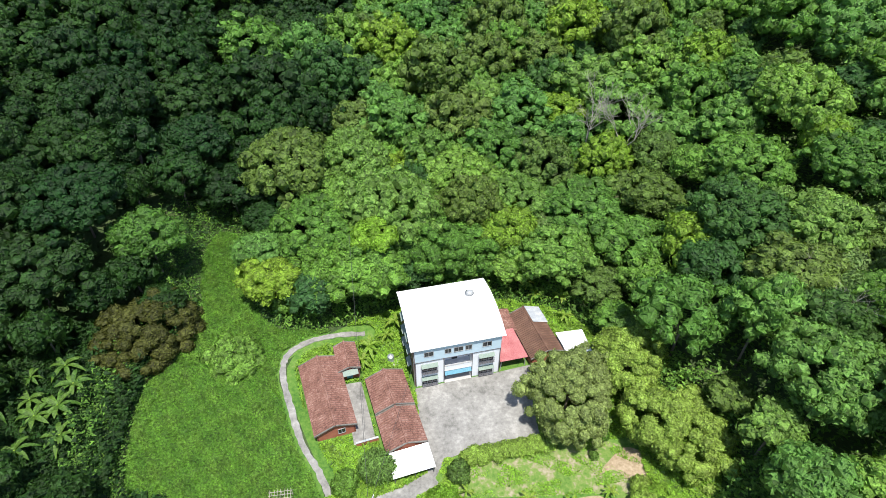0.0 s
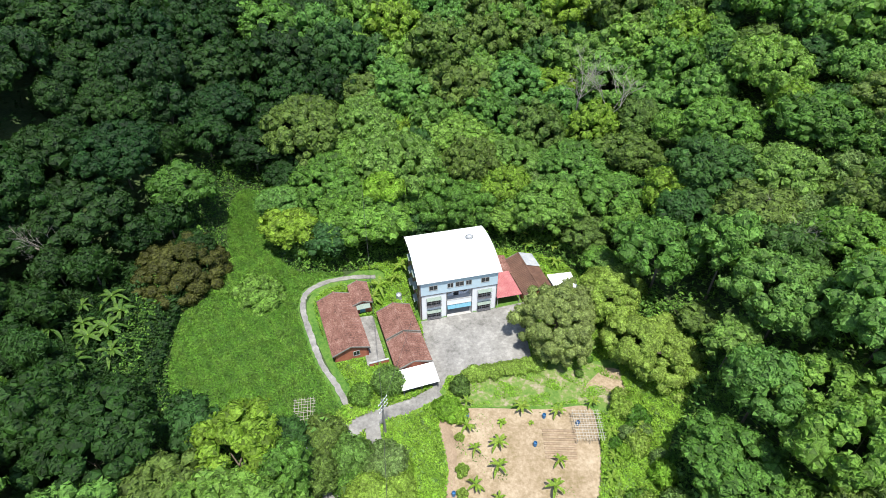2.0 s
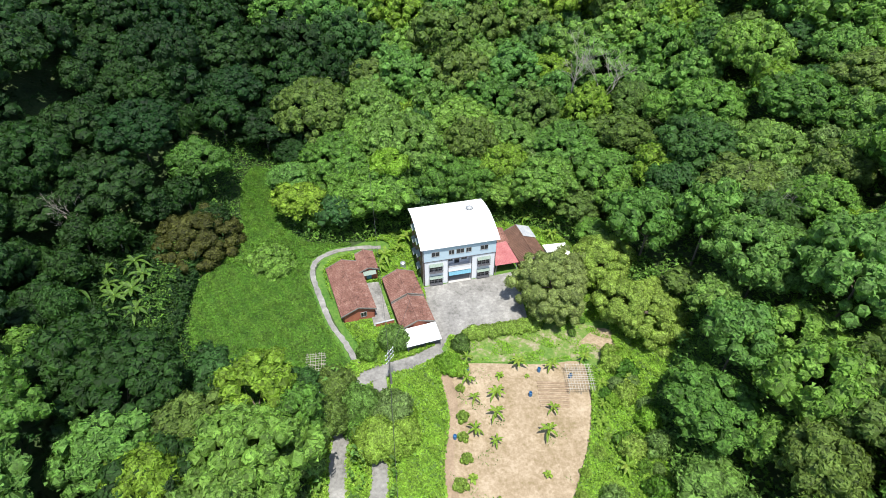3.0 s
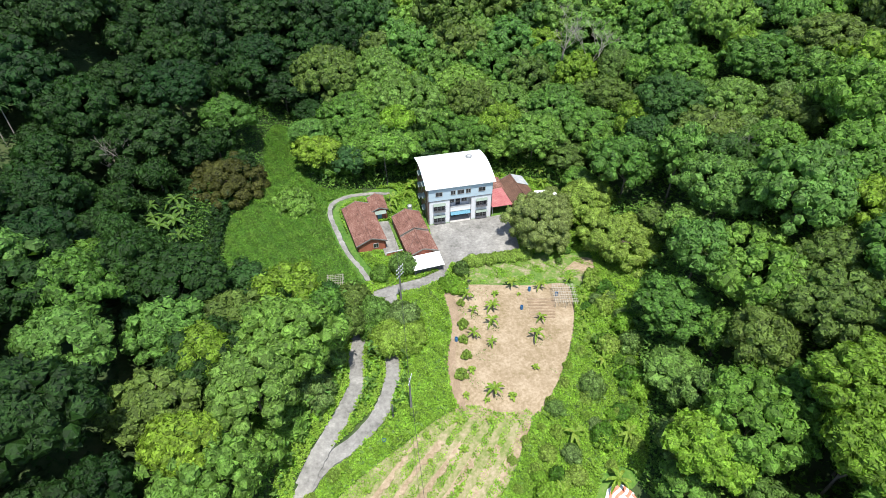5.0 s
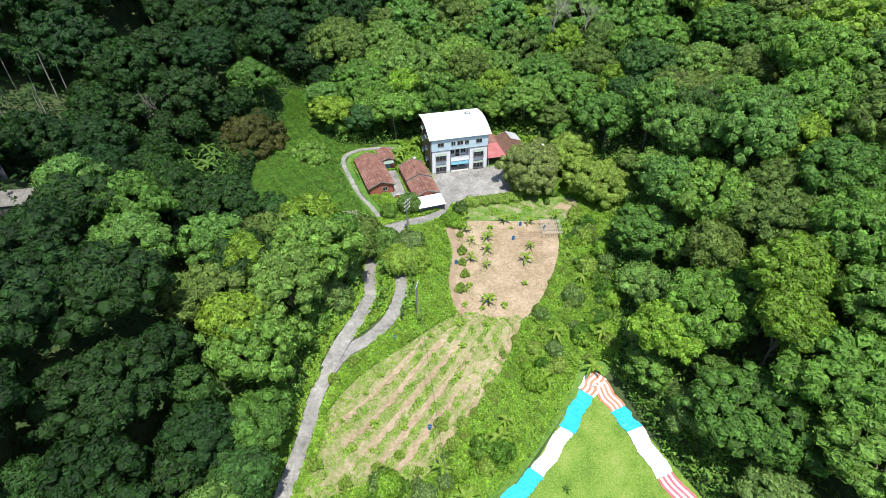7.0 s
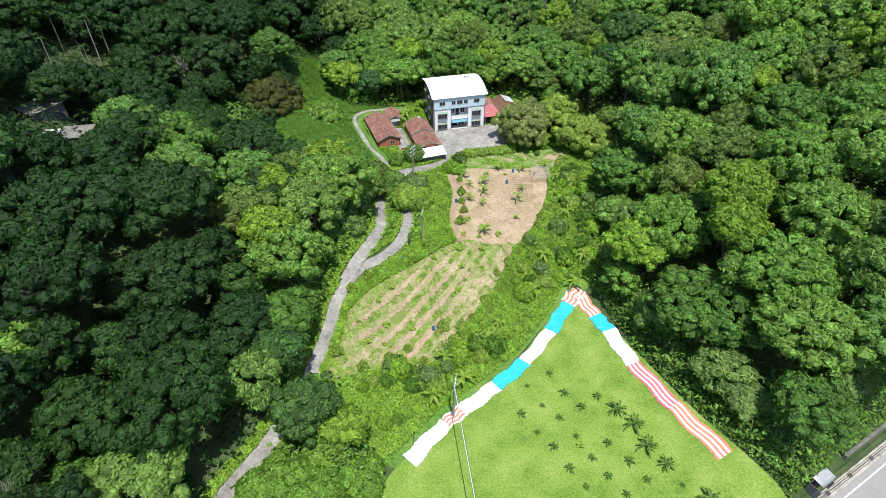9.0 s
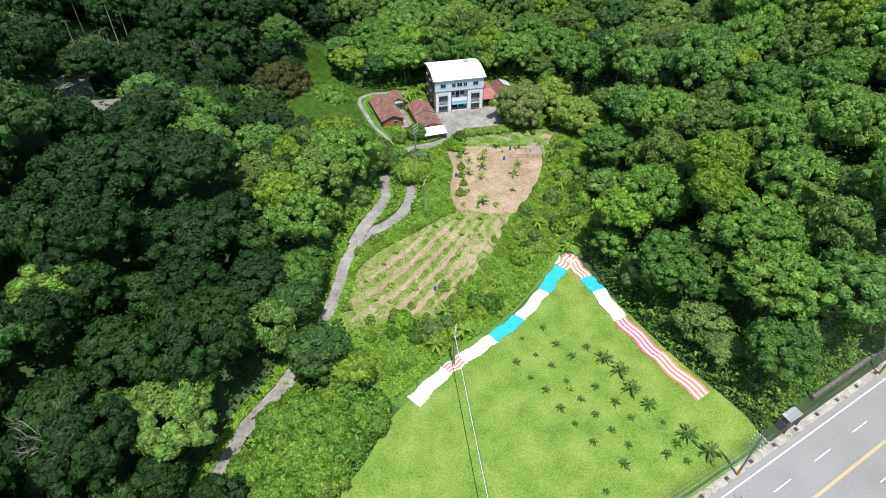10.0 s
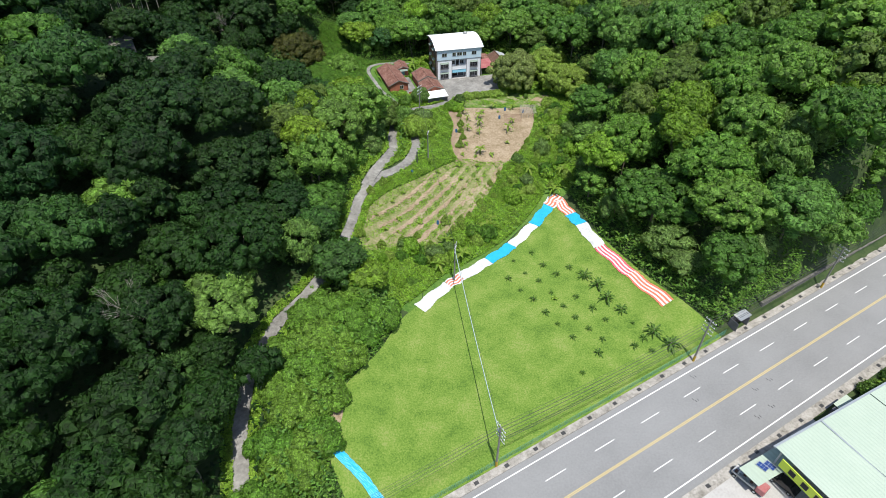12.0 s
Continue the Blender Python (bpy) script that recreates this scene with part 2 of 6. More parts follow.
M["patchy"] = surface("patchy_grass", [(0.06, 0.125, 0.018), (0.09, 0.165, 0.026), (0.13, 0.185, 0.042), (0.22, 0.2, 0.12), (0.28, 0.25, 0.17)], 0.35, 1.6, 0.95, bump=0.9, fine_amount=0.5, contrast=1.6)
M["path_soil"] = surface("trodden_soil", [(0.17, 0.125, 0.08), (0.24, 0.175, 0.115), (0.31, 0.24, 0.165)], 0.5, 3, 0.95, bump=0.6, contrast=1.3)
M["strip_grass"] = surface("strip_grass", [(0.1, 0.15, 0.03), (0.16, 0.18, 0.06), (0.24, 0.215, 0.115), (0.31, 0.26, 0.175)], 0.35, 1.7, 0.95, bump=0.8, fine_amount=0.55, contrast=1.5)


# ---------------------------------------------------------------- land
def sst(a, b, v):
    u = np.clip((np.asarray(v, float) - a) / (b - a), 0, 1)
    return u * u * (3 - 2 * u)


def soft(v, k=5.0):
    v = np.asarray(v, float) / k
    return k * np.where(v > 20, v, np.log1p(np.exp(np.minimum(v, 20))))


RA, RU = np.array([41.6, -53.9]), np.array([0.8634, 0.5045])
RN = np.array([-RU[1], RU[0]])


def road_xy(s, d):
    """s metres along the highway, d metres north of its northern edge line."""
    return RA + RU * s + RN * d


def road_d(x, y):
    return (np.asarray(x, float) - RA[0]) * RN[0] + (np.asarray(y, float) - RA[1]) * RN[1]


def land(x, y):
    x, y = np.asarray(x, float), np.asarray(y, float)
    z = 4.2 * sst(-8, 16, y - 0.35 * np.minimum(x, 0))
    bank = 3.2 * sst(-6, -22, x) * (1 - sst(0, 25, y))
    z = z + bank + 0.13 * np.minimum(soft(-x - 10, 3), 42) * sst(15, 35, y)
    xl = 29 + 36 * sst(18, 34, y) * (1 - 0.65 * sst(66, 84, y)) + 10 * sst(-30, -55, y)
    left = 0.5 * soft(-x - xl)
    near = 1 - sst(-30, -5, y)
    xr = 33 + 10 * near
    right = 0.46 * (1 + 0.6 * near) * soft(x - xr, 3.0)
    left, right = 70 * np.tanh(left / 70), 70 * np.tanh(right / 70)
    z = z + left + right + 0.09 * soft(y - 72) + 0.0006 * soft(y - 150) ** 1.6
    d = road_d(x, y)
    return z * sst(2.0, 15.0, d) + 0.0


def land1(x, y):
    return float(land(x, y))


def mesh_object(name, verts, faces, material, parent=None, smooth=False):
    me = bpy.data.meshes.new(name)
    me.from_pydata([tuple(v) for v in verts], [], faces)
    me.materials.append(material)
    if smooth:
        me.polygons.foreach_set("use_smooth", [True] * len(me.polygons))
    me.update()
    ob = new(name, me)
    if parent:
        ob.parent = parent
    return ob


def axis_steps(lo, hi, fine, far):
    near = list(np.arange(lo, hi + 0.01, fine))
    out, step, v = [], fine, hi
    while v < far:
        step *= 1.35
        v += step
        out.append(v)
    low, step, v = [], fine, lo
    while v > -far:
        step *= 1.35
        v -= step
        low.append(v)
    return np.array(low[::-1] + near + out)


gx, gy = axis_steps(-140, 140, 2.0, 2500), axis_steps(-130, 240, 2.0, 2500)
GX, GY = np.meshgrid(gx, gy)
GZ = land(GX, GY)
nx = len(gx)
gv = np.stack([GX.ravel(), GY.ravel(), GZ.ravel()], 1)
gf = [(j * nx + i, j * nx + i + 1, (j + 1) * nx + i + 1, (j + 1) * nx + i) for j in range(len(gy) - 1) for i in range(nx - 1)]
ground = tagged(mesh_object("ground", gv, gf, M["ground"], smooth=True), "dark damp forest floor of a green valley", "ground", kind="structure")


def inside(poly, x, y):
    """Which of the points lie in the polygon."""
    x, y = np.asarray(x, float), np.asarray(y, float)
    hit = np.zeros(x.shape, bool)
    for (x0, y0), (x1, y1) in zip(poly, poly[1:] + poly[:1]):
        cross = (y0 > y) != (y1 > y)
        hit ^= cross & (x < (x1 - x0) * (y - y0) / ((y1 - y0) or 1e-9) + x0)
    return hit


def rounded(poly, n=6, closed=True):
    """The polygon as a smooth curve through its corners."""
    p = [np.array(v, float) for v in poly]
    k, out = len(p), []
    for i in range(k if closed else k - 1):
        a, b, c, d = (p[(i + o) % k] if closed else p[min(max(i + o, 0), k - 1)] for o in (-1, 0, 1, 2))
        for t in np.linspace(0, 1, n, endpoint=False):
            out.append(tuple(0.5 * (2 * b + (c - a) * t + (2 * a - 5 * b + 4 * c - d) * t * t + (3 * b - a - 3 * c + d) * t ** 3)))
    return out if closed else out + [tuple(p[-1])]


def sheet(name, poly, lift, material, step=0.8, wobble=0.0, rng=random.Random(3)):
    """A thin layer laid on the land within a polygon, its edge cut along the outline."""
    px, py = [v[0] for v in poly], [v[1] for v in poly]
    xs, ys = np.arange(min(px) - step, max(px) + 2 * step, step), np.arange(min(py) - step, max(py) + 2 * step, step)
    X, Y = np.meshgrid(xs, ys)
    cx, cy = X[:-1, :-1] + step / 2, Y[:-1, :-1] + step / 2
    keep = inside(poly, cx, cy)
    used, w = np.zeros(X.shape, int), X.shape[1]
    for dj in (0, 1):
        for di in (0, 1):
            used[dj:dj + keep.shape[0], di:di + keep.shape[1]] += keep
    seg = np.array([(a, b) for a, b in zip(poly, poly[1:] + poly[:1])], float)
    X, Y = X.copy(), Y.copy()
    for j, i in np.argwhere((used > 0) & (used < 4)):
        p = np.array([X[j, i], Y[j, i]])
        ab = seg[:, 1] - seg[:, 0]
        t = np.clip(((p - seg[:, 0]) * ab).sum(1) / ((ab ** 2).sum(1) + 1e-9), 0, 1)
        q = seg[:, 0] + ab * t[:, None]
        n = np.argmin(((q - p) ** 2).sum(1))
        if np.hypot(*(q[n] - p)) < step * 1.2:
            X[j, i], Y[j, i] = q[n] + np.array([rng.uniform(-wobble, wobble), rng.uniform(-wobble, wobble)])
    ids = -np.ones(X.shape, int)
    ids[used > 0] = np.arange((used > 0).sum())
    x, y = X[used > 0], Y[used > 0]
    verts = np.stack([x, y, land(x, y) + lift], 1)
    faces = [(ids[j, i], ids[j, i + 1], ids[j + 1, i + 1], ids[j + 1, i]) for j, i in np.argwhere(keep)]
    return mesh_object(name, verts, [tuple(int(v) for v in f) for f in faces], material, smooth=True)


def ribbon(name, line, width, lift, material, n=8, cols=4, ragged=0.12, seed=1, height=None):
    """A paved strip along a smooth line, with low sides that reach into the land."""
    rng = random.Random(seed)
    c = np.array(rounded(line, n, closed=False))
    tan = np.gradient(c, axis=0)
    tan /= np.linalg.norm(tan, axis=1)[:, None]
    nor = np.stack([-tan[:, 1], tan[:, 0]], 1)
    verts, faces = [], []
    for p, nn in zip(c, nor):
        wl, wr = (width / 2 + rng.uniform(-ragged, ragged) for _ in "ab")
        mid = land1(*p) if height is None else height
        for k in range(cols + 3):
            u = min(max(k - 1, 0), cols) / cols
            q = p + nn * (-wl + (wl + wr) * u)
            z = (land1(*q) * 0.5 + mid * 0.5 if height is None else height) + lift
            verts.append((q[0], q[1], z - (0.35 if k in (0, cols + 2) else 0)))
    m = cols + 3
    for i in range(len(c) - 1):
        for k in range(m - 1):
            faces.append((i * m + k, i * m + k + 1, (i + 1) * m + k + 1, (i + 1) * m + k))
    return mesh_object(name, verts, faces, material)


LAWN = [(24.5, -1.5), (31, -12), (44, -37), (49, -44.5), (45.8, -48.9), (0.9, -75.2), (-12, -82.5), (-20.5, -71), (-20, -61), (-14.5, -51), (-9.5, -40), (0, -31.5), (10, -21), (20, -7)]
SOIL = [(-1.2, 37.5), (4, 38.6), (16, 38.4), (23, 38.8), (23.6, 33), (22, 25), (18.3, 16), (14, 9.6), (8, 8.6), (1.8, 9.6), (-0.6, 18), (0.2, 28)]
STRIPS = [(1.6, 10.8), (8, 9.8), (13, 9.8), (9.5, 1), (5, -6), (-1, -14.5), (-4.5, -20.5), (-12, -21.5), (-22.6, -26), (-22, -16), (-17.5, -6), (-8.5, 3.6)]
YARD = [(-4.6, 57.2), (9.4, 60.6), (15.2, 62.2), (14.5, 54), (15, 48.5), (4.3, 46.2), (0.4, 44.6), (-1.5, 41), (-2.6, 43)]
MEADOW = [(-20, 68.5), (-29, 68), (-35, 74), (-39, 87), (-44, 88), (-45, 78), (-42.5, 69), (-44.5, 61), (-46.5, 54), (-45.5, 46), (-42.5, 37), (-36, 34), (-26, 32.5), (-16, 34), (-18.5, 42.5), (-24, 52), (-27, 60)]
GARDEN = [(-20, 68), (-12, 73), (-6, 75), (10, 77), (22, 74), (27, 68), (28, 60), (33, 54), (40, 47), (38, 38), (33, 30), (32, 16), (30.5, 4), (27, -1.5), (24, -2), (10, -20), (0, -31), (-9, -40), (-18, -33), (-24, -28), (-24, -12), (-19, -1), (-8, 10), (-8, 22), (-12, 34), (-20, 46), (-26, 60)]

tagged(sheet("lawn", rounded(LAWN, 5), 0.05, M["lawn"]), "mown bright green grass field sloping to the highway", "lawn", kind="structure")
tagged(sheet("meadow", rounded(MEADOW, 5), 0.06, M["meadow"]), "rough green meadow beside the brick houses", "meadow", kind="structure")
tagged(sheet("garden_ground", rounded(GARDEN, 5), 0.03, M["meadow"]), "weedy green ground round the house and garden", "grass", kind="structure")
tagged(sheet("soil_field", rounded(SOIL, 5), 0.09, M["soil"], 0.6), "bare dry brown soil of a banana garden", "field", kind="structure")
tagged(sheet("strip_field", rounded(STRIPS, 5), 0.09, M["strip_grass"], 0.6), "half-overgrown soil with grassy strips", "field", kind="structure")
tagged(sheet("kitchen_lawn", rounded([(1.5, 39.4), (4.5, 44.8), (16, 46.4), (24, 48), (33, 42.5), (29, 38), (23, 39.4), (12, 39.0)], 5), 0.07, M["patchy"], 0.6), "patchy pale grass below the hedge", "grass", kind="structure")
yard = tagged(sheet("yard", YARD, 0.14, M["concrete"], 0.5), "stained grey concrete yard before the house", "yard", kind="structure")

LANE_A = [(-1.2, 41.8), (-4.5, 39.6), (-9.5, 37.4), (-13.5, 35.4), (-15.6, 32), (-16.4, 26), (-16.5, 20), (-15.6, 14), (-17.2, 7), (-19.6, 1.0), (-21.2, -3.6)]
LANE_B = [(-11.6, 35.6), (-10.8, 31), (-10.6, 24), (-9.9, 16), (-11.4, 9), (-15, 3.6), (-19.6, -1.4), (-22.4, -8.5), (-23.5, -18), (-25.2, -28), (-28.6, -38), (-33, -46), (-35.6, -56), (-34.4, -68), (-31, -80), (-26, -92)]
PATH_C = [(-15.2, 36.8), (-17.6, 41.5), (-21.2, 46.5), (-24, 52.5), (-26.4, 58.5), (-26.4, 62.5), (-23.6, 65.6), (-19, 67.6), (-14, 68.5)]
for nm, ln, wd, lb in (("lane", LANE_A, 2.75, "narrow grey concrete lane between green banks"), ("lane", LANE_B, 2.5, "winding grey concrete lane beside the field"), ("footpath", PATH_C, 1.0, "narrow pale concrete footpath round the brick house")):
    tagged(ribbon(nm, ln, wd, 0.16, M["concrete"]), lb, "lane", kind="structure")

# highway
def strip(name, d0, d1, s0, s1, z, material, label="", parent=None, thick=0.0, step=6.0):
    n = max(1, int((s1 - s0) / step))
    verts, faces = [], []
    for i in range(n + 1):
        s = s0 + (s1 - s0) * i / n
        for d in (d0, d1):
            x, y = road_xy(s, d)
            verts.append((x, y, z))
    faces = [(2 * i, 2 * i + 2, 2 * i + 3, 2 * i + 1) for i in range(n)]
    ob = mesh_object(name, verts, faces, material, parent)
    if thick:
        me = ob.data
        bm = bmesh.new()
        bm.from_mesh(me)
        r = bmesh.ops.extrude_face_region(bm, geom=bm.faces[:])
        bmesh.ops.translate(bm, verts=[v for v in r["geom"] if isinstance(v, bmesh.types.BMVert)], vec=(0, 0, -thick))
        bmesh.ops.recalc_face_normals(bm, faces=bm.faces[:])
        bm.to_mesh(me)
        bm.free()
    return ob


road = tagged(strip("road", -15.6, 1.0, -160, 160, 0.03, M["asphalt"]), "four-lane grey asphalt highway with painted lane lines", "road", kind="structure")

# ---------------------------------------------------------------- trees
def icosahedron():
    g = (1 + 5 ** 0.5) / 2
    v = np.array([(-1, g, 0), (1, g, 0), (-1, -g, 0), (1, -g, 0), (0, -1, g), (0, 1, g), (0, -1, -g), (0, 1, -g), (g, 0, -1), (g, 0, 1), (-g, 0, -1), (-g, 0, 1)]) / np.hypot(1, g)
    near = [(i, j, k) for i, j, k in itertools.combinations(range(12), 3) if max(np.linalg.norm(v[i] - v[j]), np.linalg.norm(v[j] - v[k]), np.linalg.norm(v[i] - v[k])) < 1.1]
    return v[np.array(near)]


ICO = icosahedron()
mid = [(ICO[:, i] + ICO[:, (i + 1) % 3]) / 2 for i in range(3)]
ICO_FINE = np.concatenate([np.stack(q, 1) for q in ((ICO[:, 0], mid[0], mid[2]), (ICO[:, 1], mid[1], mid[0]), (ICO[:, 2], mid[2], mid[1]), tuple(mid))])
ICO_FINE = ICO_FINE / np.linalg.norm(ICO_FINE, axis=2)[..., None]


def leaf_cloud(n, rng, height, radius, lobes, size, flat=0.75, droop=0.0, shape="round", fine=False):
    """A domed crown of leafy clumps: each clump is a dense rough core under a shell of leaf sprays, as triangles."""
    n = 2 * n
    if radius > 3.0 and shape == "round":
        lobes = max(lobes, int(2.5 * radius ** 2))
    k = np.arange(lobes)
    up = 1 - (k + 0.5) / lobes * 1.4
    az = k * 2.39996 + rng.uniform(0, 6.28) + rng.uniform(-0.3, 0.3, lobes)
    if shape == "cone":
        zz = (k + 0.5) / lobes
        flare = radius * (1.05 - zz) * 0.6
        out = np.stack([np.cos(az), np.sin(az), np.full(lobes, 0.35)], 1)
        cs = np.stack([np.cos(az) * flare, np.sin(az) * flare, height * (0.12 + 0.84 * zz)], 1)
        rs = radius * (0.36 - 0.18 * zz) * rng.uniform(0.8, 1.2, lobes)
    else:
        ring = np.sqrt(np.clip(1 - up ** 2, 0, 1))
        out = np.stack([np.cos(az) * ring, np.sin(az) * ring, up], 1) + rng.normal(size=(lobes, 3)) * 0.1
        wob = 1 + 0.15 * np.sin(2 * az + rng.uniform(0, 6.28)) + 0.1 * np.sin(3 * az + rng.uniform(0, 6.28))
        rs = 2.1 * radius / np.sqrt(lobes) * rng.uniform(0.65, 1.3, lobes)
        reach = (radius - 0.75 * rs) * rng.uniform(0.86, 1.06, lobes)
        cs = out * np.stack([reach * wob, reach * wob, reach * flat], 1) + np.array([0, 0, height - radius * flat])
    pick = rng.choice(lobes, n, p=rs ** 2 / (rs ** 2).sum())
    d = rng.normal(size=(n, 3))
    d /= np.linalg.norm(d, axis=1)[:, None]
    d = d + out[pick] * 0.75 + np.array([0, 0, 0.4])
    d /= np.linalg.norm(d, axis=1)[:, None]
    pos = cs[pick] + d * (rs[pick] * rng.uniform(0.84, 1.14, n))[:, None] * np.array([1, 1, 0.85])
    nor = d + rng.normal(size=(n, 3)) * 0.38
    nor /= np.linalg.norm(nor, axis=1)[:, None]
    along = rng.normal(size=(n, 3)) + d * 0.6 - np.array([0, 0, 0.4 + droop])
    along -= nor * (along * nor).sum(1)[:, None]
    along /= np.linalg.norm(along, axis=1)[:, None]
    side = np.cross(nor, along)
    sz = (size * rng.uniform(0.55, 1.35, n))[:, None]
    wide = 0.17 if droop else 0.33
    sprays = np.stack([pos - along * sz * 0.45 + side * sz * wide, pos + along * sz * 0.6 - nor * sz * 0.15, pos - along * sz * 0.45 - side * sz * wide], 1)
    cores = []
    for c, r, o in zip(cs, rs, out):
        q = np.linalg.qr(rng.normal(size=(3, 3)))[0]
        ball = (ICO_FINE * rng.uniform(0.86, 1.1, (80, 3, 1)) if fine else ICO) @ q
        face = ball.mean(1)
        ball = ball[face @ (o + np.array([0, 0, 0.4])) > -0.3]
        cores.append(ball * (r * np.array([0.9, 0.9, 0.78])) + c)
    return np.concatenate([sprays] + cores)


def kites_object(name, kites, material, tint=None, parent=None):
    """A mesh of separate leaf sprays, each one small triangle."""
    n = len(kites)
    me = bpy.data.meshes.new(name)
    me.vertices.add(3 * n)
    me.vertices.foreach_set("co", kites.astype(np.float32).ravel())
    me.loops.add(3 * n)
    me.loops.foreach_set("vertex_index", np.arange(3 * n, dtype=np.int32))
    me.polygons.add(n)
    me.polygons.foreach_set("loop_start", np.arange(0, 3 * n, 3, dtype=np.int32))
    me.materials.append(material)
    if tint is not None:
        at = me.attributes.new("tint", "FLOAT", "POINT")
        at.data.foreach_set("value", np.repeat(tint.astype(np.float32), 3))
    me.update(calc_edges=True)
    ob = new(name, me)
    if parent:
        ob.parent = parent
    return ob


def limb(bm, a, b, ra, rb, sides=6):
    a, b = Vector(a), Vector(b)
    q = (b - a).to_track_quat("Z", "Y").to_matrix()
    rings = []
    for p, r in ((a, ra), (b, rb)):
        rings.append([bm.verts.new(p + q @ Vector((math.cos(2 * math.pi * k / sides) * r, math.sin(2 * math.pi * k / sides) * r, 0))) for k in range(sides)])
    for k in range(sides):
        bm.faces.new((rings[0][k], rings[0][(k + 1) % sides], rings[1][(k + 1) % sides], rings[1][k]))
    bm.faces.new(rings[1])
    bm.faces.new(rings[0][::-1])


def finish(bm, name, material, parent=None, label="", smooth=False):
    bmesh.ops.recalc_face_normals(bm, faces=bm.faces[:])
    me = bpy.data.meshes.new(name)
    bm.to_mesh(me)
    bm.free()
    me.materials.append(material)
    if smooth:
        me.polygons.foreach_set("use_smooth", [True] * len(me.polygons))
    ob = new(name, me)
    if parent:
        ob.parent = parent
    return tagged(ob, label)


def part(name, bm, material, parent, label="", smooth=False):
    return finish(bm, name, material, parent, label, smooth)


def thing(name, label, category, m=None, group=""):
    ob = tagged(new(name), label, category, group)
    ob.empty_display_size = 0.3
    if m is not None:
        ob.matrix_world = m
    return ob


def trunk_mesh(height, radius, rng, r0=0.22, limbs=6):
    bm = bmesh.new()
    fork = height * 0.45
    limb(bm, (0, 0, -0.6), (0.1, 0.05, fork), r0, r0 * 0.65)
    for k in range(limbs):
        a = 2 * math.pi * k / limbs + rng.uniform(-0.4, 0.4)
        e = (math.cos(a) * radius * 0.5, math.sin(a) * radius * 0.5, height - radius * rng.uniform(0.4, 0.75))
        limb(bm, (0.1, 0.05, fork * rng.uniform(0.75, 1.0)), e, r0 * 0.45, r0 * 0.15, 5)
    return bm


KINDS = {}


def make_kind(key, seed, n, height, radius, lobes, size, flat, leaf, droop=0.0, shape="round"):
    rng = np.random.default_rng(seed)
    KINDS[key] = dict(kites=leaf_cloud(n, rng, height, radius, lobes, size, flat, droop, shape), height=height, radius=radius, leaf=leaf)


# crown radius, height, leaf sprays, spray size and flatness of each kind of forest tree
for i, (r, h) in enumerate(((3.2, 8.5), (3.9, 10.0), (4.6, 11.5), (5.3, 12.5), (6.2, 13.5), (7.2, 15.0))):
    for v in range(2):
        make_kind(f"broad{i}{v}", 10 + 7 * i + v, int(29 * r * r) + 120, h, r, 20, 0.6, 0.9 - 0.04 * i, "leaf_mid")
for i, (r, h) in enumerate(((6.5, 13.0), (8.2, 14.5))):
    make_kind(f"spread{i}", 70 + i, int(26 * r * r), h, r, 40, 0.62, 0.55, "leaf_shaded")
for i, r in enumerate((3.4, 4.2)):
    make_kind(f"bamboo{i}", 80 + i, int(46 * r * r) + 150, 9.5 + i, r, 24, 0.85, 1.15, "leaf_bamboo", 1.2)
for i, (r, h) in enumerate(((3.6, 14.0), (4.3, 16.0))):
    make_kind(f"tall{i}", 90 + i, int(34 * r * r), h, r, 34, 0.58, 1.35, "leaf_mid")
for i, (r, h) in enumerate(((4.2, 10.5), (5.2, 12.5), (6.4, 14.0), (7.6, 15.5))):
    make_kind(f"far{i}", 100 + i, int(17 * r * r), h, r, 22, 0.8, 0.9, "leaf_mid")

FOREST_FREE = [rounded(p, 4) for p in (LAWN, MEADOW, GARDEN)]


def segment_gap(x, y, a, b):
    """The distance from each point to the nearest of the segments a-b."""
    out = np.full(len(x), 1e9)
    for (ax, ay), (bx, by) in zip(a, b):
        ux, uy = bx - ax, by - ay
        t = np.clip(((x - ax) * ux + (y - ay) * uy) / (ux * ux + uy * uy + 1e-9), 0, 1)
        np.minimum(out, np.hypot(ax + ux * t - x, ay + uy * t - y), out)
    return out


def lane_gap(x, y, lines=(LANE_A, LANE_B)):
    return np.min([segment_gap(x, y, ln[:-1], ln[1:]) for ln in lines], axis=0)


def clearing_gap(x, y, polys=None):
    """Metres from each point to the nearest clearing; 0 within one."""
    out = np.full(len(x), 1e9)
    for p in polys or FOREST_FREE:
        g = segment_gap(x, y, p, p[1:] + p[:1])
        g[inside(p, x, y)] = 0
        np.minimum(out, g, out)
    return out


SCRUB = [(-44, 34), (-46, 46), (-47, 56), (-44, 66), (-58, 66), (-74, 58), (-76, 44), (-64, 33)]


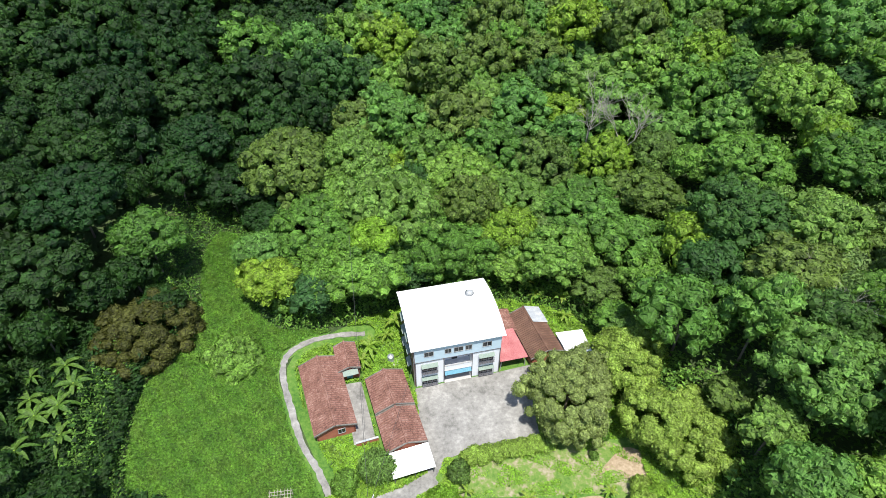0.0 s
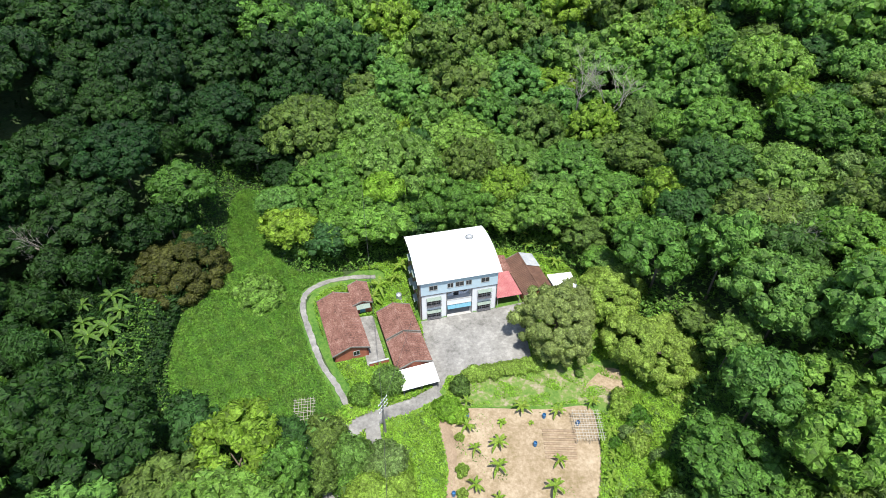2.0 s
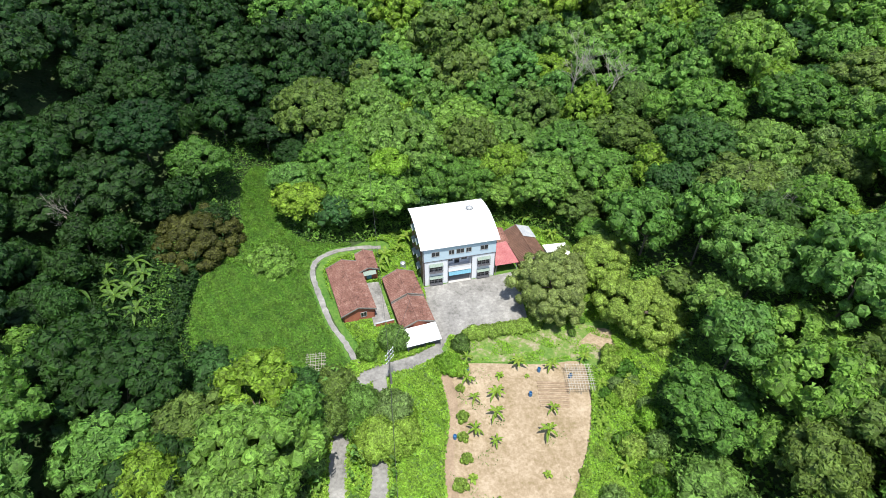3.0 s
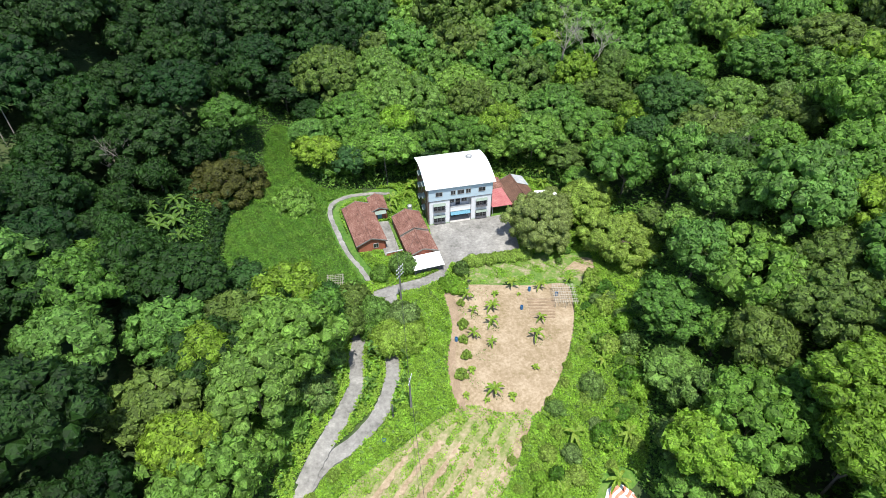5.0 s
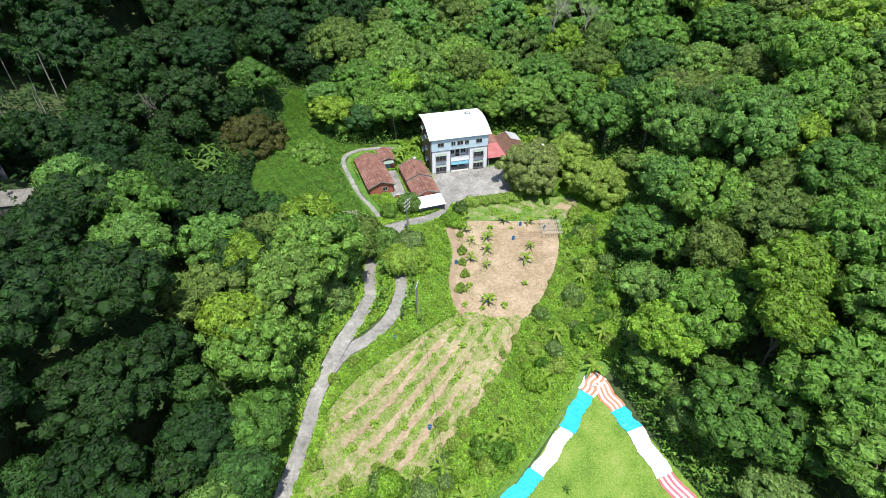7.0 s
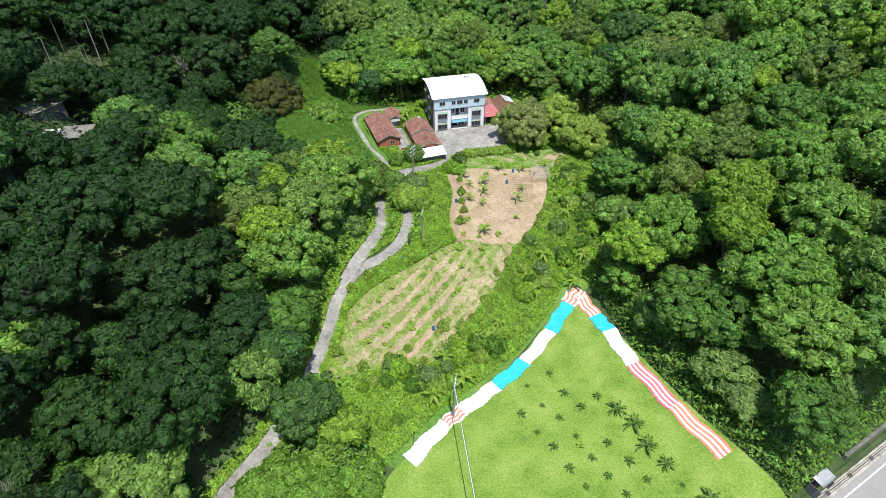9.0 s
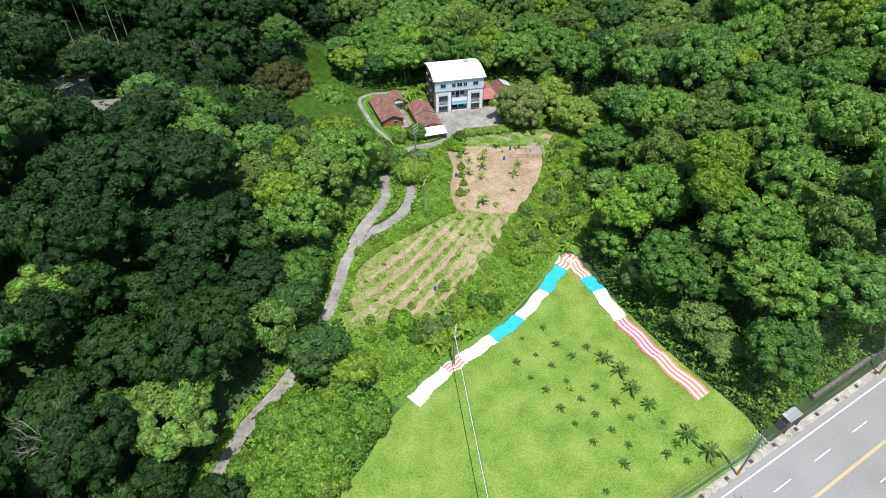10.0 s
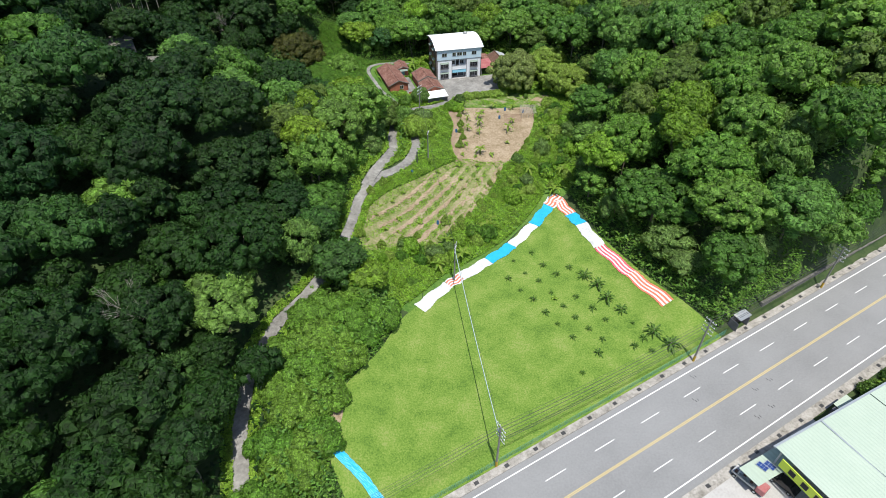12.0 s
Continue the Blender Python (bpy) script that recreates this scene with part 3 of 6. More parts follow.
def plant_forest():
    """Tree places and crown radii: the great crowns first, then smaller ones in the room between them."""
    rng = np.random.default_rng(11)
    px, py, pr, pg, pl = (np.zeros(0) for _ in "abcde")
    for r, tries in ((8.2, 260), (7.2, 420), (6.2, 900), (5.3, 2200), (4.6, 3600), (3.9, 5200), (3.3, 6000)):
        x, y = rng.uniform(-150, 150, tries), rng.uniform(-98, 222, tries)
        gap, lane = clearing_gap(x, y), lane_gap(x, y)
        lawn_gap = clearing_gap(x, y, FOREST_FREE[:1])
        ok = (np.abs(x) < np.minimum(150, 76 + 0.5 * (y + 60))) & (road_d(x, y) > 3.4 + 0.4 * r)
        ok &= (lane > np.where((y < -12) & (x < -20), 1.6 + 0.35 * r, 1.4 + 0.75 * r)) & (gap > 0.7 * r - 0.8 + 1.2 * (x > -8))
        ok &= ~((x > 15) & (y < 2) & (lawn_gap < 1.4 + 0.85 * r)) & ~((x > -31.5) & (x < -8) & (y < -38))
        ok &= (np.hypot(x + 73.5, (y - 8) * 0.8) > 5.5 + r) & (np.hypot((x + 92) * 1.1, y - 50) > 11 + 0.5 * r)
        ok &= ~(inside(SCRUB, x, y) & ((r > 3.5) | (x > -60)))
        if r < 4.2:
            ok &= y < 120
        for i in np.flatnonzero(ok):
            if len(px) == 0 or np.all(np.hypot(px - x[i], py - y[i]) > 0.66 * (pr + r)):
                px, py, pr = np.append(px, x[i]), np.append(py, y[i]), np.append(pr, r)
                pg, pl = np.append(pg, gap[i]), np.append(pl, lane[i])
    return sorted(zip(px.tolist(), py.tolist(), pr.tolist(), pg.tolist(), pl.tolist()), key=lambda v: v[3])


SPOTS = plant_forest()


def shade_side(y):
    """West of this line cloud shade is painted into the foliage by darker leaf colours."""
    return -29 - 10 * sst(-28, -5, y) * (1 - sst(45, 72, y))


MASS = {}
EDGE = []
rng_f = random.Random(5)
for x, y, r, gap, lane in SPOTS:
    left = x < shade_side(y) + rng_f.uniform(-6, 6)
    if y > 105 or abs(x) > 85:
        key = f"far{min(3, max(0, int(r - 3.8)))}"
    elif r > 7.5:
        key = "spread1"
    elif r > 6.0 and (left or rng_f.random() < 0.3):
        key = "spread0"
    elif r < 5.0 and rng_f.random() < (0.45 if x > 30 and y < 75 else 0.12):
        key = f"bamboo{int(r > 3.8)}"
    elif r < 5.0 and rng_f.random() < 0.16:
        key = f"tall{int(r > 4.2)}"
    else:
        key = f"broad{min(5, max(0, round((r - 3.2) / 0.78)))}{rng_f.randrange(2)}"
    k = KINDS[key]
    s = r / k["radius"] * rng_f.uniform(0.95, 1.12)
    sz = s * rng_f.uniform(0.82, 1.18) * (0.72 if gap < 4.0 + 0.4 * r else 1.0)
    a = rng_f.uniform(0, 2 * math.pi)
    leaf, pick = k["leaf"], rng_f.random()
    # West of the line most crowns take the colour that holds cloud shade.
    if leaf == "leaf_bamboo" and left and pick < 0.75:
        leaf = "leaf_shaded" if y > 45 else "leaf_deep"
    elif leaf in ("leaf_mid", "leaf_shaded"):
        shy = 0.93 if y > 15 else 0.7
        leaf = "leaf_shaded" if left and pick < shy else "leaf_deep" if left and pick < 0.85 else "leaf_yellow" if pick < 0.07 else "leaf_olive" if pick < 0.22 else "leaf_deep" if pick < (0.28 if x > 30 and y < 45 else 0.36) else "leaf_mid"
    if gap < 24.0 and len(EDGE) < 290 and -90 < y < 100:
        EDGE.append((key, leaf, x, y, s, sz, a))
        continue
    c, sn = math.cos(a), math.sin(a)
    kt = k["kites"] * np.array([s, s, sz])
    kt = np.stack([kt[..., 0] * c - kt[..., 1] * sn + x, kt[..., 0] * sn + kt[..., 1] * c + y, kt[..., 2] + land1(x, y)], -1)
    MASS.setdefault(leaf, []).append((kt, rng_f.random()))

FOREST_LABEL = {"leaf_mid": "dense green broadleaf canopy covering the valley sides", "leaf_shaded": "green spreading canopy with cloud shade put into its colour", "leaf_yellow": "yellow-green tree crowns scattered in the forest",
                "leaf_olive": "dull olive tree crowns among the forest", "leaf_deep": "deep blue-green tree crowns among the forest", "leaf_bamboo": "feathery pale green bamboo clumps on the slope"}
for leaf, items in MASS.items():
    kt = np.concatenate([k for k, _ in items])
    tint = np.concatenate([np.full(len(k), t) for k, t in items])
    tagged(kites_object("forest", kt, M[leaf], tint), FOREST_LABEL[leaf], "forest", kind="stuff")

PROTO = {}
LEAF_LABEL = {"leaf_shaded": "dark green broadleaf tree with a dense crown", "leaf_yellow": "yellow-green broadleaf tree with a lobed crown", "leaf_olive": "dull olive-green broadleaf tree with a rounded crown", "leaf_deep": "deep blue-green tree with a dense domed crown"}
TREE_LABEL = {"broad": "green broadleaf tree with a lobed crown at the clearing's edge", "spread": "green spreading tree with a flat layered crown", "bamboo": "feathery pale green bamboo clump with drooping sprays", "tall": "tall narrow green tree at the forest edge", "far": "green broadleaf forest tree"}
# Western edge trees carry the cloud shade in their crown colour.
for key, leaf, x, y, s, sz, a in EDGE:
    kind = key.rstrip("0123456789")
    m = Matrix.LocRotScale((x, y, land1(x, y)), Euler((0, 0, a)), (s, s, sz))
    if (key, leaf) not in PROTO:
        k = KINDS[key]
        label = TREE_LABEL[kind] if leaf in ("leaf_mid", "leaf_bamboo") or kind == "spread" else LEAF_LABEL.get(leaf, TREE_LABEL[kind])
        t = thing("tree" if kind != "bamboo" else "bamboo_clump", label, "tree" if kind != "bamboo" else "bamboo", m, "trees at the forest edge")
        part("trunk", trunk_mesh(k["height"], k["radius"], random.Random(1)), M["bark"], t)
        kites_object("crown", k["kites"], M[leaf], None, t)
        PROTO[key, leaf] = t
    else:
        t = copy_thing(PROTO[key, leaf], Matrix.Identity(4))
        t.matrix_basis = m


def carpet(name, n, seed, where, material, size, height, label, area=(-125, 115, -95, 200)):
    """Leafy growth scattered over the land wherever the rule holds, up to the rule's own height."""
    rng = np.random.default_rng(seed)
    x, y = rng.uniform(area[0], area[1], n), rng.uniform(area[2], area[3], n)
    ok = where(x, y)
    x, y = x[ok], y[ok]
    m = len(x)
    lump = 0.5 * np.sin(x * 0.9 + 1.3 * np.sin(y * 0.7)) * np.sin(y * 0.8 + 1.1 * np.sin(x * 0.6)) + 0.25 * np.sin(x * 2.3 + y * 1.7)
    tall = height(x, y) if callable(height) else height
    z = land(x, y) + tall * (0.5 + 0.9 * np.clip(lump + 0.3, 0, 1)) * rng.uniform(0.3, 1.0, m)
    pos = np.stack([x, y, z], 1)
    nor = rng.normal(size=(m, 3)) * 0.32 + np.array([0, 0, 1.0])
    nor /= np.linalg.norm(nor, axis=1)[:, None]
    along = rng.normal(size=(m, 3))
    along -= nor * (along * nor).sum(1)[:, None]
    along /= np.linalg.norm(along, axis=1)[:, None]
    side = np.cross(nor, along)
    s = (size * rng.uniform(0.5, 1.5, m))[:, None]
    kt = np.stack([pos - along * s * 0.45 + side * s * 0.3, pos + along * s * 0.55 - nor * s * 0.18, pos - along * s * 0.45 - side * s * 0.3], 1)
    return tagged(kites_object(name, kt, material, 0.5 + 0.5 * lump), label, "undergrowth", kind="stuff")


TARP_EDGE = [(-9.0, -40.6), (-1.6, -31.8), (1.2, -29.5), (7.3, -24.4), (12.9, -19.2), (18.6, -11.7), (23.0, -4.7), (25.8, -1.2), (29.5, -11.8), (32.4, -19.7), (42.1, -38.2)]


def wild(x, y):
    w = ~((x > -12) & (x < 45) & (y < 2) & (y > -42) & (segment_gap(x, y, TARP_EDGE[:-1], TARP_EDGE[1:]) < 2.1))
    w &= (np.abs(x) < 72 + 0.45 * (y + 60)) & (road_d(x, y) > 4.0)
    for p in FOREST_FREE:
        w &= ~inside(p, x, y)
    return w & (lane_gap(x, y, (LANE_A, LANE_B, PATH_C)) > 1.9)


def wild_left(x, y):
    return wild(x, y) & (x < shade_side(y))


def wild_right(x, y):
    return wild(x, y) & (x >= shade_side(y))


def verge(x, y):
    g = lane_gap(x, y)
    return (g > 1.2) & (g < np.where(y < -5, 2.8, 4.0)) & (y > -90) & ~inside(YARD, x, y)


def fringe(x, y):
    return wild(x, y) & ~verge(x, y) & ((clearing_gap(x, y) < 6.5) | (road_d(x, y) < 9))


def fringe_height(x, y):
    return 0.8 + 0.75 * np.minimum(clearing_gap(x, y), 6.5)


def lane_clear(x, y, m=1.9):
    return lane_gap(x, y, (LANE_A, LANE_B, PATH_C)) > m


WEED_SKIP = [rounded(p, 4) for p in (SOIL, STRIPS)] + [
    YARD, [(-19.6, 46.2), (-12.9, 48.6), (-17.6, 61.6), (-24.2, 59.4)], [(-17.4, 57.6), (-13.2, 59), (-15, 65), (-19, 63.6)], [(-8.8, 44), (-7.2, 40), (-1, 42), (-2.1, 46.8), (-6.4, 59.2), (-13, 57.2)],
    [(-13.4, 46.2), (-10, 47.6), (-13.4, 58.6), (-16.8, 57.4)], [(-5.2, 56.6), (9.8, 60.2), (7.2, 74), (-8.3, 70.4)], [(9.6, 60.2), (21.2, 62.2), (17.2, 74.4), (7, 74)], [(20.4, 61.8), (26.2, 63.2), (25.2, 68.2), (19.8, 67.2)]]


def weedy(x, y):
    w = inside(FOREST_FREE[2], x, y)
    for p in WEED_SKIP:
        w &= ~inside(p, x, y)
    for q in rounded(TARP_EDGE, 12, closed=False):
        w &= np.hypot(x - q[0], y - q[1]) > 2.5
    w &= ~inside(rounded(LAWN, 4), x, y) & ~((y > 37.5) & (y < 48) & (x > 1) & (x < 29.5))
    return w & lane_clear(x, y)


def meadow_tufts(x, y):
    return inside(FOREST_FREE[1], x, y) & lane_clear(x, y, 1.1)


# The western undergrowth has cloud shade in its leaf colour.
carpet("undergrowth", 170000, 21, wild_left, M["leaf_shaded"], 0.75, 4.5, "tangled green undergrowth with cloud shade put into its colour")
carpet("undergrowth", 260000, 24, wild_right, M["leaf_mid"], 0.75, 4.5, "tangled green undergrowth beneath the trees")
carpet("undergrowth", 480000, 25, fringe, M["leaf_mid"], 0.46, fringe_height, "leafy shrubs and creepers along the forest edge", (-60, 70, -85, 100))
# Cloud shade is also put into this thicket's leaf colour.
carpet("undergrowth", 150000, 28, lambda x, y: inside(SCRUB, x, y) & wild(x, y), M["leaf_shaded"], 0.5, 2.6, "deep green thicket of shrubs with cloud shade put into its colour", (-80, -40, 30, 70))
carpet("undergrowth", 560000, 22, weedy, M["leaf_bright"], 0.4, 0.9, "bright green vines and weeds round the garden", (-30, 45, -45, 80))
carpet("undergrowth", 30000, 27, weedy, M["leaf_bamboo"], 0.5, 1.0, "pale tall grass among the garden weeds", (-30, 45, -45, 80))
carpet("undergrowth", 200000, 23, meadow_tufts, M["leaf_meadow"], 0.4, 0.4, "rough tufts of green meadow grass", (-50, -14, 30, 92))
carpet("undergrowth", 300000, 26, verge, M["leaf_bright"], 0.45, 0.6, "bright green grass verge along the narrow lane", (-42, 2, -92, 46))


def field_tufts(x, y):
    """Grass between the bare strips, which fan out towards the south."""
    pitch = 3.1 - 0.028 * (0.62 * x + 0.78 * y + 24.1)
    row = (0.78 * x - 0.62 * y + 7.07) / pitch
    grassy = np.abs(row - np.floor(row) - 0.5) < 0.24 + 0.05 * np.sin(x * 1.7 + y)
    field = inside(rounded(STRIPS, 4), x, y)
    return field & (grassy | (segment_gap(x, y, STRIPS, STRIPS[1:] + STRIPS[:1]) < 1.5))


def lawn_tufts(x, y):
    p = rounded([(1.5, 39.4), (4.5, 44.8), (16, 46.4), (24, 48), (33, 42.5), (29, 38), (23, 39.4), (12, 39.0)], 4)
    return inside(p, x, y) & (np.sin(x * 0.9 + 2 * np.sin(y)) + np.sin(y * 1.3 + x * 0.4) > 0.1)


def soil_tufts(x, y):
    return inside(rounded(SOIL, 4), x, y) & (np.sin(x * 0.5 + 2 * np.sin(y * 0.4)) * np.sin(y * 0.45 + x * 0.2) > 0.55)


carpet("undergrowth", 90000, 31, field_tufts, M["leaf_bright"], 0.3, 0.25, "low grass tufts between the planted rows", (-25, 15, -28, 14))
carpet("undergrowth", 26000, 32, lawn_tufts, M["leaf_bright"], 0.3, 0.2, "low green weeds in patchy grass", (0, 35, 37, 49))
carpet("undergrowth", 12000, 33, soil_tufts, M["leaf_meadow"], 0.28, 0.15, "sparse weeds sprouting from dry soil", (-2, 25, 8, 40))

# ---------------------------------------------------------------- building helpers
def box(bm, x0, x1, y0, y1, z0, z1):
    v = [bm.verts.new((x, y, z)) for z in (z0, z1) for y in (y0, y1) for x in (x0, x1)]
    for f in ((0, 1, 3, 2), (4, 6, 7, 5), (0, 4, 5, 1), (2, 3, 7, 6), (0, 2, 6, 4), (1, 5, 7, 3)):
        bm.faces.new([v[i] for i in f])


def box_part(name, dims, material, parent, label="", bevel=0.0):
    bm = bmesh.new()
    box(bm, *dims)
    if bevel:
        bmesh.ops.bevel(bm, geom=bm.edges[:], offset=bevel, segments=1, affect="EDGES")
    return part(name, bm, material, parent, label)


def tube(bm, pts, r, sides=6):
    for a, b in zip(pts, pts[1:]):
        limb(bm, a, b, r, r, sides)


def quad_sheet(bm, p00, p10, p11, p01, thick, nu, nv=1, wave=0.0, per=4):
    """A ribbed sheet over a quad, ribs running from the first edge to the far one."""
    a, b, c, d = (Vector(p) for p in (p00, p10, p11, p01))
    up = (b - a).cross(d - a).normalized()
    if up.z < 0:
        up = -up
    rows = []
    n = nu * per if wave else nu
    for j in range(nv + 1):
        t = j / nv
        row = []
        for i in range(n + 1):
            s = i / n
            h = wave * (0.5 - 0.5 * math.cos(2 * math.pi * i / per)) if wave else 0.0
            row.append((a.lerp(b, s)).lerp(d.lerp(c, s), t) + up * h)
        rows.append(row)
    top = [[bm.verts.new(p) for p in r] for r in rows]
    low = [[bm.verts.new(p - up * thick) for p in r] for r in rows]
    for j in range(nv):
        for i in range(n):
            bm.faces.new((top[j][i], top[j][i + 1], top[j + 1][i + 1], top[j + 1][i]))
            bm.faces.new((low[j][i], low[j + 1][i], low[j + 1][i + 1], low[j][i + 1]))
    for i in range(n):
        bm.faces.new((top[0][i + 1], top[0][i], low[0][i], low[0][i + 1]))
        bm.faces.new((top[nv][i], top[nv][i + 1], low[nv][i + 1], low[nv][i]))
    for j in range(nv):
        bm.faces.new((top[j][0], top[j + 1][0], low[j + 1][0], low[j][0]))
        bm.faces.new((top[j + 1][n], top[j][n], low[j][n], low[j + 1][n]))


def window(parent, u0, u1, z0, z1, face=0.0, bars=3, hood=False, cage=False):
    """A window on a wall that looks towards -y, as a part with its own frame, pane and hood."""
    bm = bmesh.new()
    for d in ((u0 - 0.08, u1 + 0.08, face - 0.08, face + 0.02, z0 - 0.08, z0), (u0 - 0.08, u1 + 0.08, face - 0.08, face + 0.02, z1, z1 + 0.08),
              (u0 - 0.08, u0, face - 0.08, face + 0.02, z0, z1), (u1, u1 + 0.08, face - 0.08, face + 0.02, z0, z1)):
        box(bm, *d)
    w = part("window", bm, M["frame_metal"], parent)
    box_part("pane", (u0, u1, face - 0.03, face + 0.02, z0, z1), M["glass"], w, "dark glass pane")
    for k in range(1, bars):
        x = u0 + (u1 - u0) * k / bars
        box_part("mullion", (x - 0.04, x + 0.04, face - 0.07, face - 0.03, z0, z1), M["frame_metal"], w)
    if cage:
        bm = bmesh.new()
        e = face - 0.55
        box(bm, u0 - 0.1, u1 + 0.1, e, face - 0.08, z0 - 0.12, z0 - 0.06)
        n = 9
        for k in range(n + 1):
            x = u0 - 0.1 + (u1 - u0 + 0.2) * k / n
            box(bm, x - 0.015, x + 0.015, e, e + 0.03, z0 - 0.06, z1 + 0.1)
        for z in (z0 + 0.45, z1 - 0.4):
            box(bm, u0 - 0.1, u1 + 0.1, e - 0.01, e + 0.02, z, z + 0.04)
        part("window_cage", bm, M["dark_trim"], w, "dark iron window grille")
    if hood:
        bm = bmesh.new()
        quad_sheet(bm, (u0 - 0.15, face - 0.02, z1 + 0.5), (u1 + 0.15, face - 0.02, z1 + 0.5), (u1 + 0.15, face - 0.62, z1 + 0.14), (u0 - 0.15, face - 0.62, z1 + 0.14), 0.03, 10, 1, 0.05)
        part("window_hood", bm, M["awning"], w, "pale green ribbed awning")
    return w


def rib_gable(parent, w, d, eave, ridge, over, material, courses=9, pitch=0.4, y0=0.0, label="", sides=(0, 1)):
    """A clay tile gable roof, ridge along y: rounded tile rows that step down in courses."""
    n = int((d + 2 * over) / pitch)
    for s in sides:
        bm = bmesh.new()
        ex = -over if s == 0 else w + over
        drop = (ridge - eave) / (w / 2) * over
        prev = None
        for k in range(courses):
            ta, tb = k / courses, (k + 1) / courses
            rows = []
            for t, lift in ((ta, 0.0), (tb, 0.025)):
                x = w / 2 + (ex - w / 2) * t
                z = ridge + (eave - drop - ridge) * t + lift
                row = []
                for i in range(n * 3 + 1):
                    y = y0 - over + (d + 2 * over) * i / (n * 3)
                    row.append(bm.verts.new((x, y, z + (0.17 if i % 3 == 1 else 0.1 if i % 3 == 2 else 0.0))))
                rows.append(row)
            for i in range(n * 3):
                bm.faces.new((rows[0][i], rows[0][i + 1], rows[1][i + 1], rows[1][i]))
                if prev:
                    bm.faces.new((prev[i], prev[i + 1], rows[0][i + 1], rows[0][i]))
            prev = rows[1]
        under = [bm.verts.new((x, y, z - 0.12)) for x, z in ((w / 2, ridge), (ex, eave - drop)) for y in (y0 - over, y0 + d + over)]
        bm.faces.new((under[0], under[1], under[3], under[2]))
        part("roof", bm, material, parent, label)
    bm = bmesh.new()
    limb(bm, (w / 2, y0 - over, ridge + 0.08), (w / 2, y0 + d + over, ridge + 0.08), 0.16, 0.16, 8)
    part("ridge_cap", bm, material, parent)
    for y in (y0 - over - 0.02, y0 + d + over - 0.2):
        bm = bmesh.new()
        for sx in (-over, w + over):
            zz = eave - (ridge - eave) / (w / 2) * over
            a, b = Vector((w / 2, y, ridge + 0.05)), Vector((sx, y, zz + 0.1))
            va = [bm.verts.new(p + o) for p in (a, b) for o in (Vector((0, 0, 0.1)), Vector((0, 0.16, 0.1)), Vector((0, 0.16, -0.12)), Vector((0, 0, -0.12)))]
            for q in ((0, 1, 5, 4), (1, 2, 6, 5), (2, 3, 7, 6), (3, 0, 4, 7), (0, 3, 2, 1), (4, 5, 6, 7)):
                bm.faces.new([va[i] for i in q])
        part("verge", bm, M["stone"], parent, "grey mortar verge")


def gable_walls(parent, w, d, h, ridge, material, y0=0.0):
    bm = bmesh.new()
    t = 0.25
    box(bm, 0, t, y0, y0 + d, -0.8, h)
    box(bm, w - t, w, y0, y0 + d, -0.8, h)
    for y in (y0, y0 + d - t):
        v = [bm.verts.new((x, yy, z)) for yy in (y, y + t) for x, z in ((0, -0.8), (w, -0.8), (w, h), (w / 2, ridge - 0.1), (0, h))]
        bm.faces.new(v[:5])
        bm.faces.new(v[5:][::-1])
        for i in range(5):
            bm.faces.new((v[i], v[(i + 1) % 5], v[5 + (i + 1) % 5], v[5 + i]))
    part("wall", bm, material, parent)


# ---------------------------------------------------------------- the three-storey house
HW, HD, HZ = 14.3, 12.6, 4.2
house = thing("house", "three-storey white tiled house with an arched white sheet roof, dimmed in colour for cloud shade", "house", pose(-4.5, 57.6, HZ, 0, 0, 13.0))
F1, F2, F3 = 3.15, 6.3, 9.45
B1, B2 = 4.85, 9.45
box_part("wall", (0.0, HW, 1.9, HD, -0.8, F3), M["wall_white"], house, "white rear block")
box_part("wall", (-0.06, 0.0, 0.05, HD, -0.8, F3 - 0.1), M["brick_brown"], house, "brown tiled side wall")
box_part("wall", (HW, HW + 0.06, 0.05, HD, -0.8, F3 - 0.1), M["brick_brown"], house, "brown tiled side wall")
for a, b in ((0.0, B1), (B2, HW)):
    box_part("wall", (a, b, 0.0, 1.9, -0.8, F2), M["wall_white"], house, "white tiled front bay")
box_part("wall", (0.0, HW, -0.05, 1.9, F2 + 0.1, F3), M["blue_panel"], house, "pale blue panelled top storey")
box_part("trim", (-0.05, HW + 0.05, -0.12, 1.9, F2, F2 + 0.1), M["dark_trim"], house)
for x in (0.0, B1 - 0.14, B2, HW - 0.14):
    box_part("pilaster", (x, x + 0.14, -0.1, 0.0, -0.5, F2), M["dark_trim"], house)
box_part("floor_slab", (B1, B2, -0.15, 1.9, F1 - 0.1, F1 + 0.15), M["wall_white"], house)
box_part("porch_floor", (B1, B2, -0.3, 1.9, -0.7, 0.18), M["apron"], house)
box_part("parapet", (B1, B2, -0.12, 0.06, F1 + 0.15, F1 + 1.05), M["wall_white"], house, "white balcony parapet")
box_part("handrail", (B1, B2, -0.14, 0.1, F1 + 1.05, F1 + 1.12), M["frame_metal"], house)
bm = bmesh.new()
quad_sheet(bm, (B1 + 0.05, 0.0, F1 - 0.15), (B2 - 0.05, 0.0, F1 - 0.15), (B2 - 0.05, -0.35, F1 - 1.0), (B1 + 0.05, -0.35, F1 - 1.0), 0.03, 12, 1, 0.04)
part("awning", bm, M["blue_band"], house, "blue roll awning over the porch")
for u0, u1 in ((1.15, 3.6), (10.75, 13.1)):
    window(house, u0, u1, 0.55, 1.95, 0.0, 3, True, True)
    window(house, u0, u1, F1 + 0.55, F1 + 1.95, 0.0, 3, True, True)
